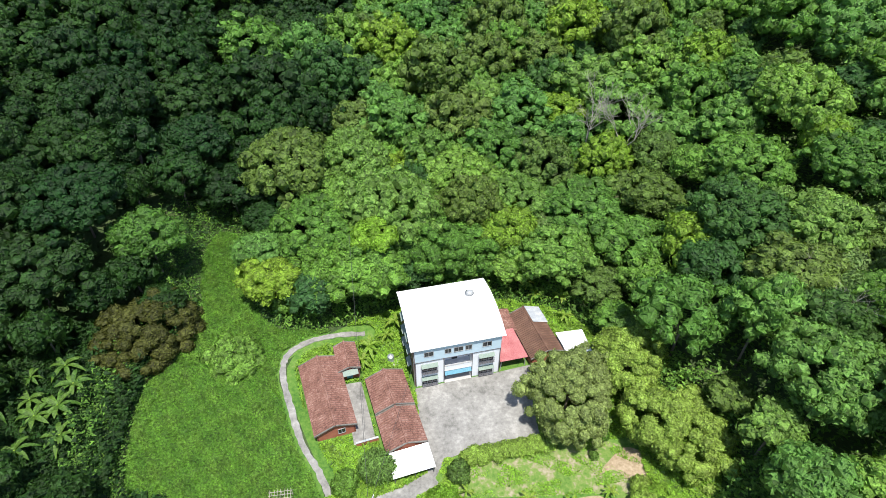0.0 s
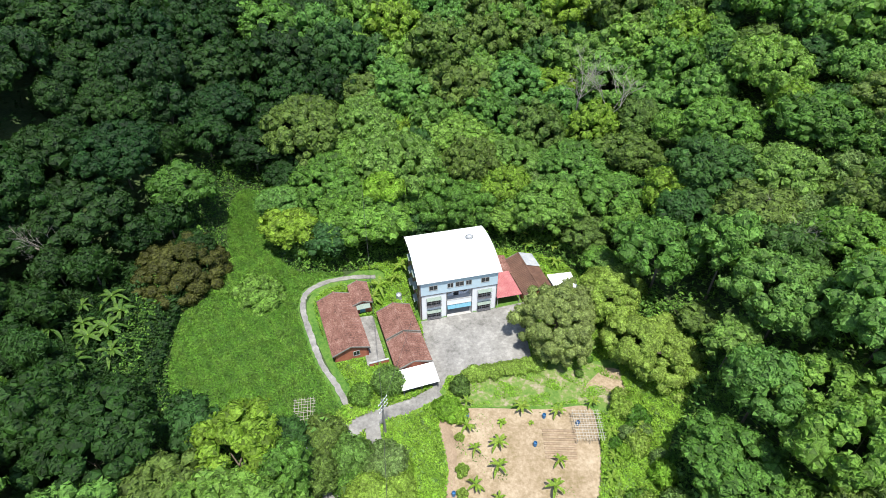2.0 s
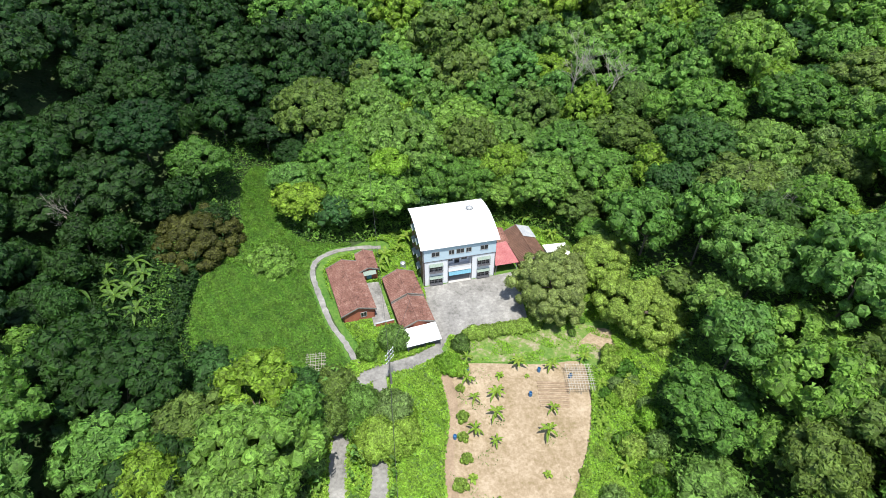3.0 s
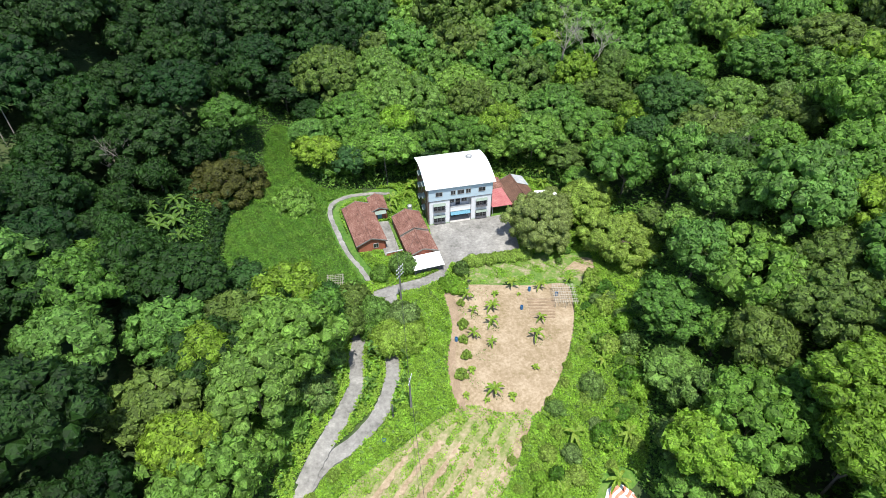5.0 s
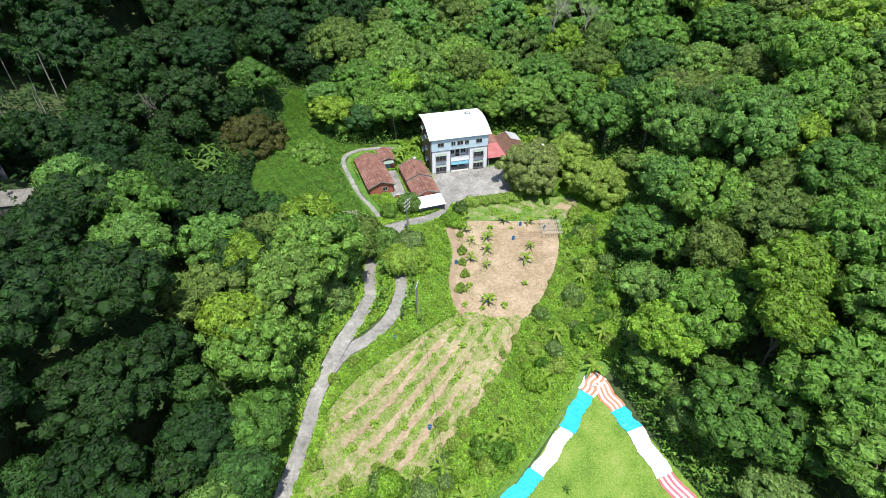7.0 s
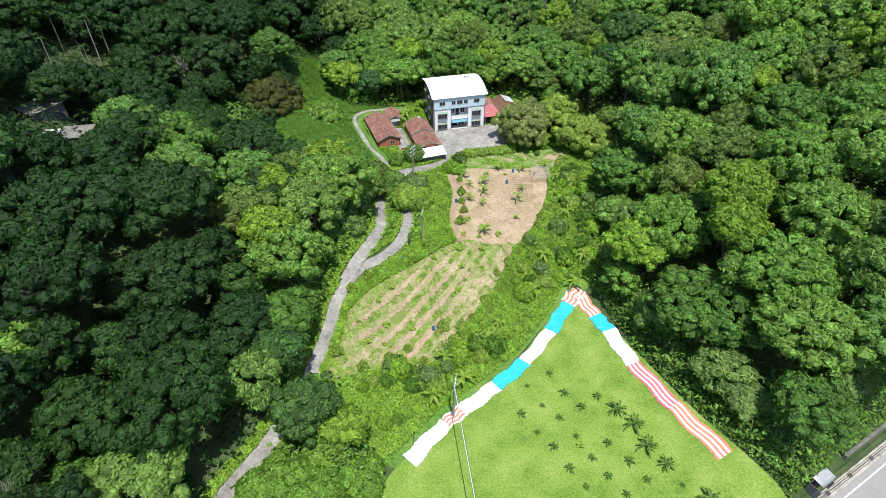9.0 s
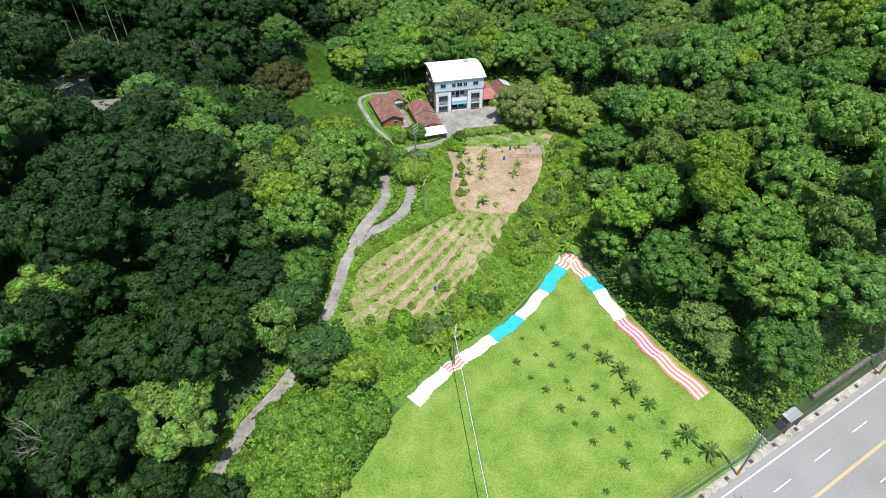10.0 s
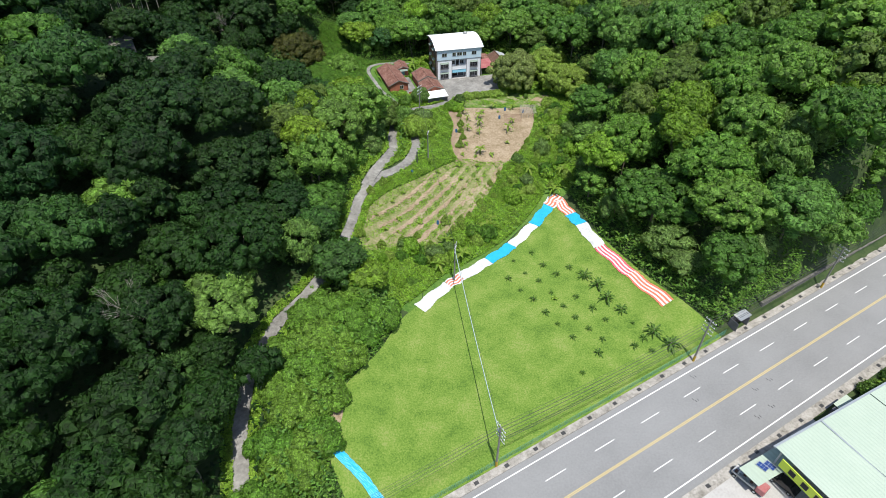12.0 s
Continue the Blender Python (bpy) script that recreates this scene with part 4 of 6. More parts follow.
for u0, u1 in ((1.6, 3.0), (4.95, 5.9), (6.45, 7.85), (8.35, 9.3), (11.2, 12.6)):
    window(house, u0, u1, F2 + 1.25, F2 + 2.25, -0.05, 2)
window(house, 5.2, 6.1, F1 + 0.9, F1 + 2.0, 1.9, 2)
window(house, 7.9, 9.0, F1 + 0.9, F1 + 2.0, 1.9, 2)
box_part("door", (6.5, 7.5, 1.84, 1.9, F1 + 0.15, F1 + 2.3), M["glass"], house, "dark balcony door")
box_part("door", (5.3, 7.0, 1.84, 1.9, 0.18, 2.3), M["glass"], house, "dark glass entrance door")
box_part("door", (7.3, 9.0, 1.84, 1.9, 0.18, 2.3), M["dark_trim"], house, "dark entrance door")
for k, (v0, z0) in enumerate(((3.0, 0.9), (7.5, 0.9), (3.0, F1 + 0.9), (7.5, F1 + 0.9), (3.0, F2 + 0.9), (7.5, F2 + 0.9))):
    for side in (-0.1, HW + 0.05):
        w = box_part("window", (side - 0.03, side + 0.08, v0, v0 + 1.6, z0, z0 + 1.2), M["frame_metal"], house)
        sgn = -1 if side < 0 else 1
        o = side + (-0.05 if side < 0 else 0.06)
        box_part("pane", (o, o + 0.04, v0 + 0.1, v0 + 1.5, z0 + 0.1, z0 + 1.1), M["glass"], w, "dark glass pane")
        bm = bmesh.new()
        x0 = -0.06 if side < 0 else HW + 0.06
        quad_sheet(bm, (x0, v0 - 0.2, z0 + 1.75), (x0, v0 + 1.8, z0 + 1.75), (x0 + sgn * 0.7, v0 + 1.8, z0 + 1.35), (x0 + sgn * 0.7, v0 - 0.2, z0 + 1.35), 0.03, 6, 1, 0.04)
        part("window_hood", bm, M["awning"], w)
# arched roof: ribbed sheets over a shallow vault
bm = bmesh.new()
prof = [(-0.45 + (HD + 0.9) * i / 14, 0.08 + 1.55 * math.sin(math.pi * (0.04 + 0.92 * i / 14)) ** 0.9) for i in range(15)]
nr = 40
rows = []
for v, z in prof:
    rows.append([bm.verts.new((-0.6 + (HW + 1.2) * i / (nr * 2), v, F3 + z + (0.05 if i % 2 else 0))) for i in range(nr * 2 + 1)])
for a, b in zip(rows, rows[1:]):
    for i in range(nr * 2):
        bm.faces.new((a[i], a[i + 1], b[i + 1], b[i]))
r = bmesh.ops.extrude_face_region(bm, geom=bm.faces[:])
bmesh.ops.translate(bm, verts=[v for v in r["geom"] if isinstance(v, bmesh.types.BMVert)], vec=(0, 0, -0.12))
part("roof", bm, M["white_roof"], house, "arched white ribbed sheet roof")
for x in (0.02, HW - 0.2):
    bm = bmesh.new()
    lo = [(v, 0.0) for v, z in prof if 0 <= v <= HD]
    hi = [(v, z - 0.15) for v, z in prof if 0 <= v <= HD]
    va = [bm.verts.new((x, v, F3 + z)) for v, z in lo + hi[::-1]]
    vb = [bm.verts.new((x + 0.18, v, F3 + z)) for v, z in lo + hi[::-1]]
    bm.faces.new(va)
    bm.faces.new(vb[::-1])
    for i in range(len(va)):
        bm.faces.new((va[i], va[(i + 1) % len(va)], vb[(i + 1) % len(va)], vb[i]))
    part("gable", bm, M["blue_panel"], house, "pale blue gable panel")
bm = bmesh.new()
limb(bm, (0, 0, 0), (0, 0, 0.35), 0.55, 0.6, 12)
limb(bm, (0, 0, 0.35), (0, 0, 0.75), 0.8, 0.35, 12)
vent = part("roof_vent", bm, M["frame_metal"], house, "grey round roof vent", True)
vent.location = (11.2, 8.8, F3 + 1.3)
for z in (F2 + 0.8, F2 + 1.6):
    box_part("bracket", (HW + 0.06, HW + 0.9, HD - 0.6, HD - 0.5, z, z + 0.08), M["frame_metal"], house)
bm = bmesh.new()
tube(bm, [(-0.12, 0.3, F3), (-0.12, 0.3, -0.4)], 0.06)
part("downpipe", bm, M["frame_metal"], house)

# ---------------------------------------------------------------- farm buildings
ZB = land1(-17, 51) + 0.15
barn = thing("brick_farmhouse", "long low red brick farmhouse with a clay tile roof", "house", pose(-18.9, 46.9, ZB, 0, 0, 20.5))
gable_walls(barn, 5.9, 13.3, 1.95, 3.2, M["brick_red"])
rib_gable(barn, 5.9, 13.3, 1.95, 3.2, 0.35, M["tile_red"], label="weathered red clay tile slope")
window(barn, 3.3, 4.3, 0.5, 1.5, 0.0, 2)
annex = thing("brick_annex", "small brick annex with a clay tile roof", "house", pose(-16.9, 58.4, ZB, 0, 0, 17.0))
gable_walls(annex, 3.2, 5.2, 2.2, 2.9, M["brick_red"])
rib_gable(annex, 3.2, 5.2, 2.2, 2.9, 0.3, M["tile_red"], 5, label="weathered red clay tile slope")
box_part("door", (1.0, 2.0, -0.05, 0.02, -0.2, 1.8), M["blue_band"], annex, "blue green wooden door")
bm = bmesh.new()
quad_sheet(bm, (0.4, -0.05, 2.1), (2.9, -0.05, 2.1), (2.9, -1.1, 1.8), (0.4, -1.1, 1.8), 0.04, 8, 1, 0.04)
part("canopy", bm, M["awning"], annex, "small pale sheet canopy")
ZC = 4.35
tiled = thing("tiled_house", "low farm building with two stepped clay tile roofs", "house", pose(-8.1, 44.5, ZC, 0, 0, 19.0))
gable_walls(tiled, 5.9, 6.5, 2.25, 3.5, M["brick_red"])
gable_walls(tiled, 5.9, 6.6, 2.55, 3.85, M["brick_red"], 6.52)
rib_gable(tiled, 5.9, 6.3, 2.25, 3.5, 0.25, M["tile_red"], label="front clay tile slope")
rib_gable(tiled, 5.9, 6.6, 2.55, 3.85, 0.25, M["tile_red"], y0=6.75, label="rear clay tile slope")
shed = thing("white_shed", "open lean-to shed with a white sheet roof, dimmed in colour for cloud shade", "shed", pose(-8.1, 44.5, ZC - 0.1, 0, 0, 18.0))
bm = bmesh.new()
quad_sheet(bm, (-0.2, -0.25, 2.35), (6.1, -0.25, 2.35), (6.1, -4.1, 1.95), (-0.2, -4.1, 1.95), 0.06, 18, 1, 0.05)
part("roof", bm, M["white_roof"], shed, "white ribbed sheet roof")
for x in (0.0, 3.0, 5.8):
    box_part("post", (x, x + 0.12, -3.9, -3.78, -0.8, 1.9), M["dark_trim"], shed)
box_part("wall", (0.0, 5.9, -3.3, -3.2, -0.8, 1.2), M["dark_trim"], shed, "dark low boarding")
carport = thing("carport", "red painted sheet canopy beside the house", "carport", pose(9.6, 60.6, 4.2, 0, 0, 13.0))
bm = bmesh.new()
quad_sheet(bm, (0.1, 6.3, 3.0), (4.3, 6.6, 3.0), (5.0, 0.2, 2.6), (0.1, 0.2, 2.6), 0.05, 16, 1, 0.05)
part("roof", bm, M["red_sheet"], carport, "faded red ribbed sheet")
for x, y in ((0.3, 0.5), (4.6, 0.5), (4.2, 6.0)):
    box_part("post", (x, x + 0.1, y, y + 0.1, -0.4, 2.58), M["frame_metal"], carport)
barn2 = thing("rusty_shed", "old shed with a rust-brown tile and sheet roof", "shed", pose(15.1, 61.9, 4.3, 0, 0, 18.0))
gable_walls(barn2, 5.6, 10.2, 2.2, 3.4, M["brick_red"])
rib_gable(barn2, 5.6, 10.2, 2.2, 3.4, 0.3, M["rust_sheet"], label="rust-brown roof slope")
bm = bmesh.new()
quad_sheet(bm, (2.95, 6.4, 3.62), (2.95, 10.4, 3.62), (6.0, 10.4, 2.4), (6.0, 6.4, 2.4), 0.04, 12, 1, 0.05)
part("roof_sheet", bm, M["grey_sheet"], barn2, "grey fibre sheet patch with pale panels")
lean = thing("lean_to", "small clay tile lean-to behind the house", "shed", pose(10.6, 67.6, 4.4, 0, 0, 13.0))
box_part("wall", (0, 2.2, 0, 5.0, -0.4, 2.2), M["brick_red"], lean)
bm = bmesh.new()
quad_sheet(bm, (-0.2, -0.2, 2.75), (-0.2, 5.2, 2.75), (2.5, 5.2, 2.25), (2.5, -0.2, 2.25), 0.06, 16, 1, 0.07)
part("roof", bm, M["tile_red"], lean)
hut = thing("white_hut", "small hut with a dirty white sheet roof, dimmed in colour for cloud shade", "shed", pose(20.9, 62.6, 4.6, 0, 0, 12.0))
box_part("wall", (0.2, 4.4, 0.2, 4.4, -0.6, 1.9), M["grey_sheet"], hut)
bm = bmesh.new()
quad_sheet(bm, (-0.1, 4.8, 2.15), (4.8, 4.6, 2.1), (4.7, -0.1, 1.9), (0.4, 0.0, 1.95), 0.06, 14, 1, 0.05)
part("roof", bm, M["white_roof"], hut, "dirty white ribbed sheet roof")
tagged(sheet("court", [(-13.4, 46.6), (-10.2, 47.6), (-13.6, 58.2), (-16.4, 57.4)], 0.16, M["concrete"], 0.5), "narrow concrete court between the farm houses", "yard", kind="structure")
low = thing("brick_wall", "low red brick wall closing the court", "wall", pose(-13.0, 46.4, land1(-12, 46.5), 0, 0, 18.0))
box_part("wall", (0, 3.4, 0, 0.22, -0.3, 1.0), M["brick_red"], low)
box_part("coping", (-0.03, 3.43, -0.04, 0.26, 1.0, 1.08), M["grey_sheet"], low)
tank = thing("water_tank", "small steel water tank on a concrete pad", "tank", pose(-9.0, 62.9, land1(-9, 62.9), 0, 0, 0))
bm = bmesh.new()
limb(bm, (0, 0, 0.2), (0, 0, 1.3), 0.55, 0.55, 16)
limb(bm, (0, 0, 1.3), (0, 0, 1.55), 0.55, 0.15, 16)
part("tank_body", bm, M["steel"], tank)
box_part("pad", (-1.6, 1.4, -1.2, 1.0, -0.3, 0.2), M["kerb"], tank, "patchy concrete and timber pad")
sl = thing("forest_shed", "low shed with white and grey sheet roofs among trees", "shed", pose(-73.6, 12.2, land1(-73.6, 12.2) + 1.6, 0, 0, 10))
box_part("wall", (-4.6, 5, -2.2, 1.6, -7, 0.4), M["dark_trim"], sl)
# Both roofs take dimmer materials, so cloud shade is in their colour.
bm = bmesh.new()
quad_sheet(bm, (-5.0, 0.6, 1.0), (-1.0, 0.6, 1.0), (-1.0, -2.2, 0.6), (-5.0, -2.2, 0.6), 0.06, 14, 1, 0.05)
part("roof", bm, M["tarp_white"], sl, "white sheet roof, dimmed in colour for cloud shade")
bm = bmesh.new()
quad_sheet(bm, (-0.8, 1.6, 0.9), (5.5, 1.6, 0.9), (5.5, -2.4, 0.4), (-0.8, -2.4, 0.4), 0.06, 14, 1, 0.05)
part("roof", bm, M["stone"], sl, "grey sheet roof, darkened in colour for cloud shade")

sg = thing("forest_shed", "small grey sheet shed in the wooded hollow", "shed", pose(-81.0, 18.5, land1(-81.0, 18.5) + 1.4, 0, 0, -28))
box_part("wall", (-2.2, 2.2, -3.2, 3.2, -6, 0.3), M["dark_trim"], sg)
# Roof colour darkened to hold the cloud shade.
bm = bmesh.new()
quad_sheet(bm, (-2.6, 3.6, 0.9), (2.6, 3.6, 0.5), (2.6, -3.6, 0.5), (-2.6, -3.6, 0.9), 0.06, 12, 1, 0.05)
part("roof", bm, M["stone"], sg, "grey ribbed sheet roof, darkened in colour for cloud shade")

# ---------------------------------------------------------------- single trees and bushes
def single_tree(x, y, top, radius, leaf, label, seed, flat=0.7, size=0.6, name="tree", n=None, lobes=30, base=None, cat="tree"):
    rng = np.random.default_rng(seed)
    g = land1(x, y) if base is None else base
    h = top - g
    t = thing(name, label, cat, pose(x, y, g, 0, 0, 0))
    part("trunk", trunk_mesh(h, radius, random.Random(seed), 0.1 + 0.03 * radius, 7), M["bark"], t)
    kites_object("crown", leaf_cloud(n or int(60 * radius ** 1.75) + 300, rng, h, radius, lobes, size * (1.5 if leaf == "leaf_bamboo" else 1.0), flat, 1.2 if leaf == "leaf_bamboo" else 0.0, fine=radius > 2.5), M[leaf], None, t)
    return t


single_tree(19.4, 53.0, 14.4, 7.2, "leaf_yard", "broad olive-green tree shading the concrete yard", 71, 0.75, 0.42, lobes=170, n=7500)
single_tree(34.4, 46.8, 13.0, 6.9, "leaf_fruit", "broad yellow-olive tree with pale bare limbs beside the garden", 72, 0.6, 0.42, lobes=170, n=7000)
single_tree(30.2, 59.2, 13.6, 6.2, "leaf_fruit", "yellow-green fruit tree behind the yard tree", 73, 0.8, 0.42, lobes=44, n=4500)
single_tree(-49.3, 62.7, 16.5, 7.6, "leaf_brown", "dense rounded brown-green tree on the meadow edge", 74, 0.8, 0.42, lobes=50, n=6000)
single_tree(-35, 61, 10.5, 5.0, "leaf_mid", "low dark rounded tree at the end of the meadow", 75, 0.7, 0.55)
for i, (x, y, top, r) in enumerate(((-15.9, 104, 20, 7), (-5, 111, 19, 6), (-12.2, 160, 24, 8), (-12.3, 80, 21, 4), (12.7, 87, 18, 5.5), (-33, -6, 24, 4.2), (48.7, -6.8, 26, 5), (34, -2.5, 18, 5), (-36, 9, 23, 4.2), (51.4, 0.4, 29, 6), (89.9, 33.4, 44, 7))):
    single_tree(x, y, top, r, "leaf_yellow" if i % 4 < 3 else "leaf_bright", "bright yellow-green tree standing out of the forest", 80 + i, 0.7, 0.7, lobes=26, n=1700)
for i, (x, y, top, r) in enumerate(((-2.2, 82.5, 18, 7.2), (-13, 79, 18.5, 6.8), (-22, 78, 17.5, 7), (5, 84, 16, 6), (-28, 76, 14, 5.5), (-7, 92, 20, 7), (-20, 90, 20, 7.5))):
    single_tree(x, y, top, r, "leaf_mid", "large rounded green tree behind the house", 100 + i, 0.72, 0.5, lobes=50, n=3800)
for i, (x, y, top, r) in enumerate(((-24.9, -51.5, 9, 5), (-25.8, -58.5, 9, 5.2), (-19.5, -47.5, 8.5, 4.4), (-26.2, -66, 8.5, 5), (-24.4, -74, 8, 5), (-20.8, -54.6, 7.5, 4), (-27, -82, 8, 5), (-22.4, -62, 7, 4), (-14.5, -43.5, 6, 3.6), (-28.6, -62, 8.5, 3.6), (-24, -45, 9, 4.4), (-19.5, -41, 7.5, 3.6), (-27.5, -47, 9.5, 3.4), (-22, -69.5, 7, 3.6), (-17.5, -48.5, 6.5, 3.2), (-28, -72, 8, 3.6), (-30, -55, 9, 3.2))):
    single_tree(x, y, top, r, "leaf_lush", "bright green leafy tree on the edge of the lawn", 120 + i, 0.8, 0.5, lobes=26, n=2600)
for i, (x, y, top, r, leaf) in enumerate(((-13.9, 40.2, 7.2, 1.9, "leaf_mid"), (-9.6, 42.4, 8.2, 2.4, "leaf_bamboo"), (2.2, 42.3, 6.3, 1.6, "leaf_olive"), (0.1, 37.8, 6.6, 2.1, "leaf_bright"), (2.0, 37.0, 6.0, 1.5, "leaf_bright"), (-7.2, 24.5, 7.5, 3.0, "leaf_fruit"), (-13.2, 25, 8.0, 2.4, "leaf_mid"), (-12.8, 29, 8, 2.8, "leaf_olive"), (-7.4, 27.6, 7.4, 2.4, "leaf_bright"), (-19.5, 30, 9.5, 3.6, "leaf_olive"), (24.5, 48.2, 5.6, 0.8, "leaf_mid"), (22.5, 45, 5.4, 0.6, "leaf_mid"))):
    single_tree(x, y, top, r, leaf, "rounded green bush beside the lane" if i < 5 else "leafy green shrub on the bank", 140 + i, 0.85, 0.4, "bush", int(420 + 170 * r * r), 16, cat="bush")
for i, (x, y, top, r, leaf) in enumerate(((-10.2, 22.5, 9.5, 3.6, "leaf_fruit"), (-19.5, 25.5, 10.5, 3.8, "leaf_olive"), (-14, 28.5, 9.0, 3.6, "leaf_bamboo"), (-18.8, 31.5, 9.5, 3.8, "leaf_olive"), (-8.6, 27.5, 9, 3.2, "leaf_bamboo"), (-22.6, 19, 11, 4.2, "leaf_bamboo"), (-22.6, 11, 11.5, 4.2, "leaf_bamboo"), (-25.8, 4, 12, 4.4, "leaf_mid"), (-23, 26, 11.5, 4.4, "leaf_olive"))):
    single_tree(x, y, top, r, leaf, "leafy roadside tree over the narrow lane", 170 + i, 0.75, 0.5, n=1900, lobes=26)
BUSH = []
for i, leaf in enumerate(("leaf_meadow", "leaf_bamboo", "leaf_bright", "leaf_fruit")):
    t = thing("garden_bush", "loose leafy bush among the garden weeds", "bush", None, "bushes beside the field")
    part("trunk", trunk_mesh(2.2, 1.3, random.Random(i), 0.06, 5), M["bark"], t)
    kites_object("crown", leaf_cloud(520, np.random.default_rng(300 + i), 2.3, 1.6, 14, 0.42, 0.9, 0.6 * (i == 1)), M[leaf], None, t)
    BUSH.append(t)
rngb = random.Random(77)
bush_spots = []
while len(bush_spots) < 64:
    if len(bush_spots) < 40:
        bx, by = rngb.uniform(13, 33), rngb.uniform(-4, 40)
    else:
        bx, by = rngb.uniform(-20, 10), rngb.uniform(-37, -14)
    if inside(rounded(GARDEN, 4), bx, by) and not inside(rounded(SOIL, 4), bx, by) and not inside(rounded(STRIPS, 4), bx, by) and not inside(LAWN, bx, by) and (bx > 24.5 or by < 14) and segment_gap(np.array([bx]), np.array([by]), TARP_EDGE[:-1], TARP_EDGE[1:])[0] > 5.2 and lane_gap(np.array([bx]), np.array([by]))[0] > 3.5:
        bush_spots.append((bx, by))
for i, (bx, by) in enumerate(bush_spots):
    k = rngb.uniform(0.6, 1.35)
    t = BUSH[i] if i < 4 else copy_thing(BUSH[i % 4], Matrix.Identity(4))
    t.matrix_basis = Matrix.LocRotScale((bx, by, land1(bx, by)), Euler((0, 0, rngb.uniform(0, 6.28))), (k, k, k * rngb.uniform(0.8, 1.3)))
# hedge along the yard
rngh = np.random.default_rng(7)
hedge = thing("hedge", "clipped green hedge along the concrete yard", "hedge", pose(10, 46.0, 4.3, 0, 0, 11))
hk = []
for k in range(16):
    lump = leaf_cloud(380, rngh, 1.45 + 0.15 * math.sin(k * 1.7), 1.3, 12, 0.32, 0.8)
    hk.append(lump + np.array([-6.2 + k * 0.82, 0.25 * math.sin(k * 2.1), 0.0]))
kites_object("foliage", np.concatenate(hk), M["leaf_fruit"], None, hedge)
bm = bmesh.new()
for k in range(16):
    limb(bm, (-6.2 + k * 0.82, 0.25 * math.sin(k * 2.1), -0.3), (-6.2 + k * 0.82, 0.25 * math.sin(k * 2.1), 0.9), 0.06, 0.03, 5)
part("stems", bm, M["bark"], hedge)


def dead_tree(x, y, base, h, spread, seed):
    rng = random.Random(seed)
    t = thing("dead_tree", "bare pale grey dead tree above the canopy", "tree", pose(x, y, base, 0, 0, 0))
    bm = bmesh.new()

    def grow(p, d, length, r, depth):
        q = p + d * length
        limb(bm, p, q, r, r * 0.65, 5 if depth > 2 else 3)
        if depth:
            for _ in range(3):
                e = (d + Vector((rng.uniform(-1, 1), rng.uniform(-1, 1), rng.uniform(-0.2, 0.6))) * spread).normalized()
                grow(q, e, length * rng.uniform(0.55, 0.9), r * 0.6, depth - 1)

    grow(Vector((0, 0, 0)), Vector((0.05, 0, 1)), h * 0.36, 0.2, 5)
    part("trunk", bm, M["bark_pale"], t)


dead_tree(37.8, 107, 14.0, 17, 0.95, 1)
dead_tree(31, 111, 13.5, 15, 0.95, 5)
dead_tree(56.5, 60, 13.5, 15, 0.8, 2)
dead_tree(-50.5, -57, 11.0, 11, 0.7, 3)
dead_tree(-70, 60, land1(-70, 60), 10, 0.8, 4)


# ---------------------------------------------------------------- banana plants, palms, shrubs
def blade(length, width, rise, bend, seg=5):
    """One long arching leaf along +x, folded along its midrib."""
    bm = bmesh.new()
    rows = []
    for i in range(seg + 1):
        t = i / seg
        x = length * (t - 0.25 * bend * t * t)
        z = rise * length * t - bend * length * 0.75 * t * t
        w = width * math.sin(math.pi * (0.12 + 0.86 * t)) ** 0.8 * 0.5
        rows.append([bm.verts.new((x, -w, z + 0.25 * w)), bm.verts.new((x, 0, z)), bm.verts.new((x, w, z + 0.25 * w))])
    for a, b in zip(rows, rows[1:]):
        bm.faces.new((a[0], a[1], b[1], b[0]))
        bm.faces.new((a[1], a[2], b[2], b[1]))
    me = bpy.data.meshes.new("leaf")
    bm.to_mesh(me)
    bm.free()
    return me


def leafy_plant(name, label, cat, stem, leaves, length, width, material, seed, group):
    rng = random.Random(seed)
    t = thing(name, label, cat, None, group)
    bm = bmesh.new()
    girth = min(stem, 1.6) ** 0.5
    limb(bm, (0, 0, -0.3), (0.03, 0.02, stem), 0.11 * girth, 0.06 * girth, 7)
    part("stem", bm, M["bark_pale"] if "areca" in name else M["bark"] if "palm" in name else M["leaf_banana"], t)
    shapes = []
    for k in range(3):
        me = blade(length * (0.85 + 0.15 * k), width, 0.75 - 0.25 * k, 0.75 + 0.1 * k)
        me.materials.append(material)
        shapes.append(me)
    for k in range(leaves):
        lf = new("leaf", shapes[k % 3])
        lf.parent = t
        lf.matrix_basis = pose(0.03, 0.02, stem - 0.05, rng.uniform(-15, 15), rng.uniform(-14, 8), 360 * k / leaves * 1.0 + rng.uniform(-18, 18))
    return t


BANANA = [leafy_plant("banana_plant", "banana plant with long arching bright green leaves", "banana plant", 1.5, 8, 1.9, 0.42, M["leaf_banana"], s, "banana plants") for s in (1, 2)]
PALM = leafy_plant("young_palm", "young palm with a star of narrow green fronds on the lawn", "palm", 0.5, 13, 1.3, 0.19, M["leaf_palm"], 4, "young palms on the lawn")
SEEDLING = leafy_plant("seedling", "small green seedling on dry soil", "seedling", 0.3, 7, 0.6, 0.25, M["leaf_banana"], 6, "seedlings in the field")


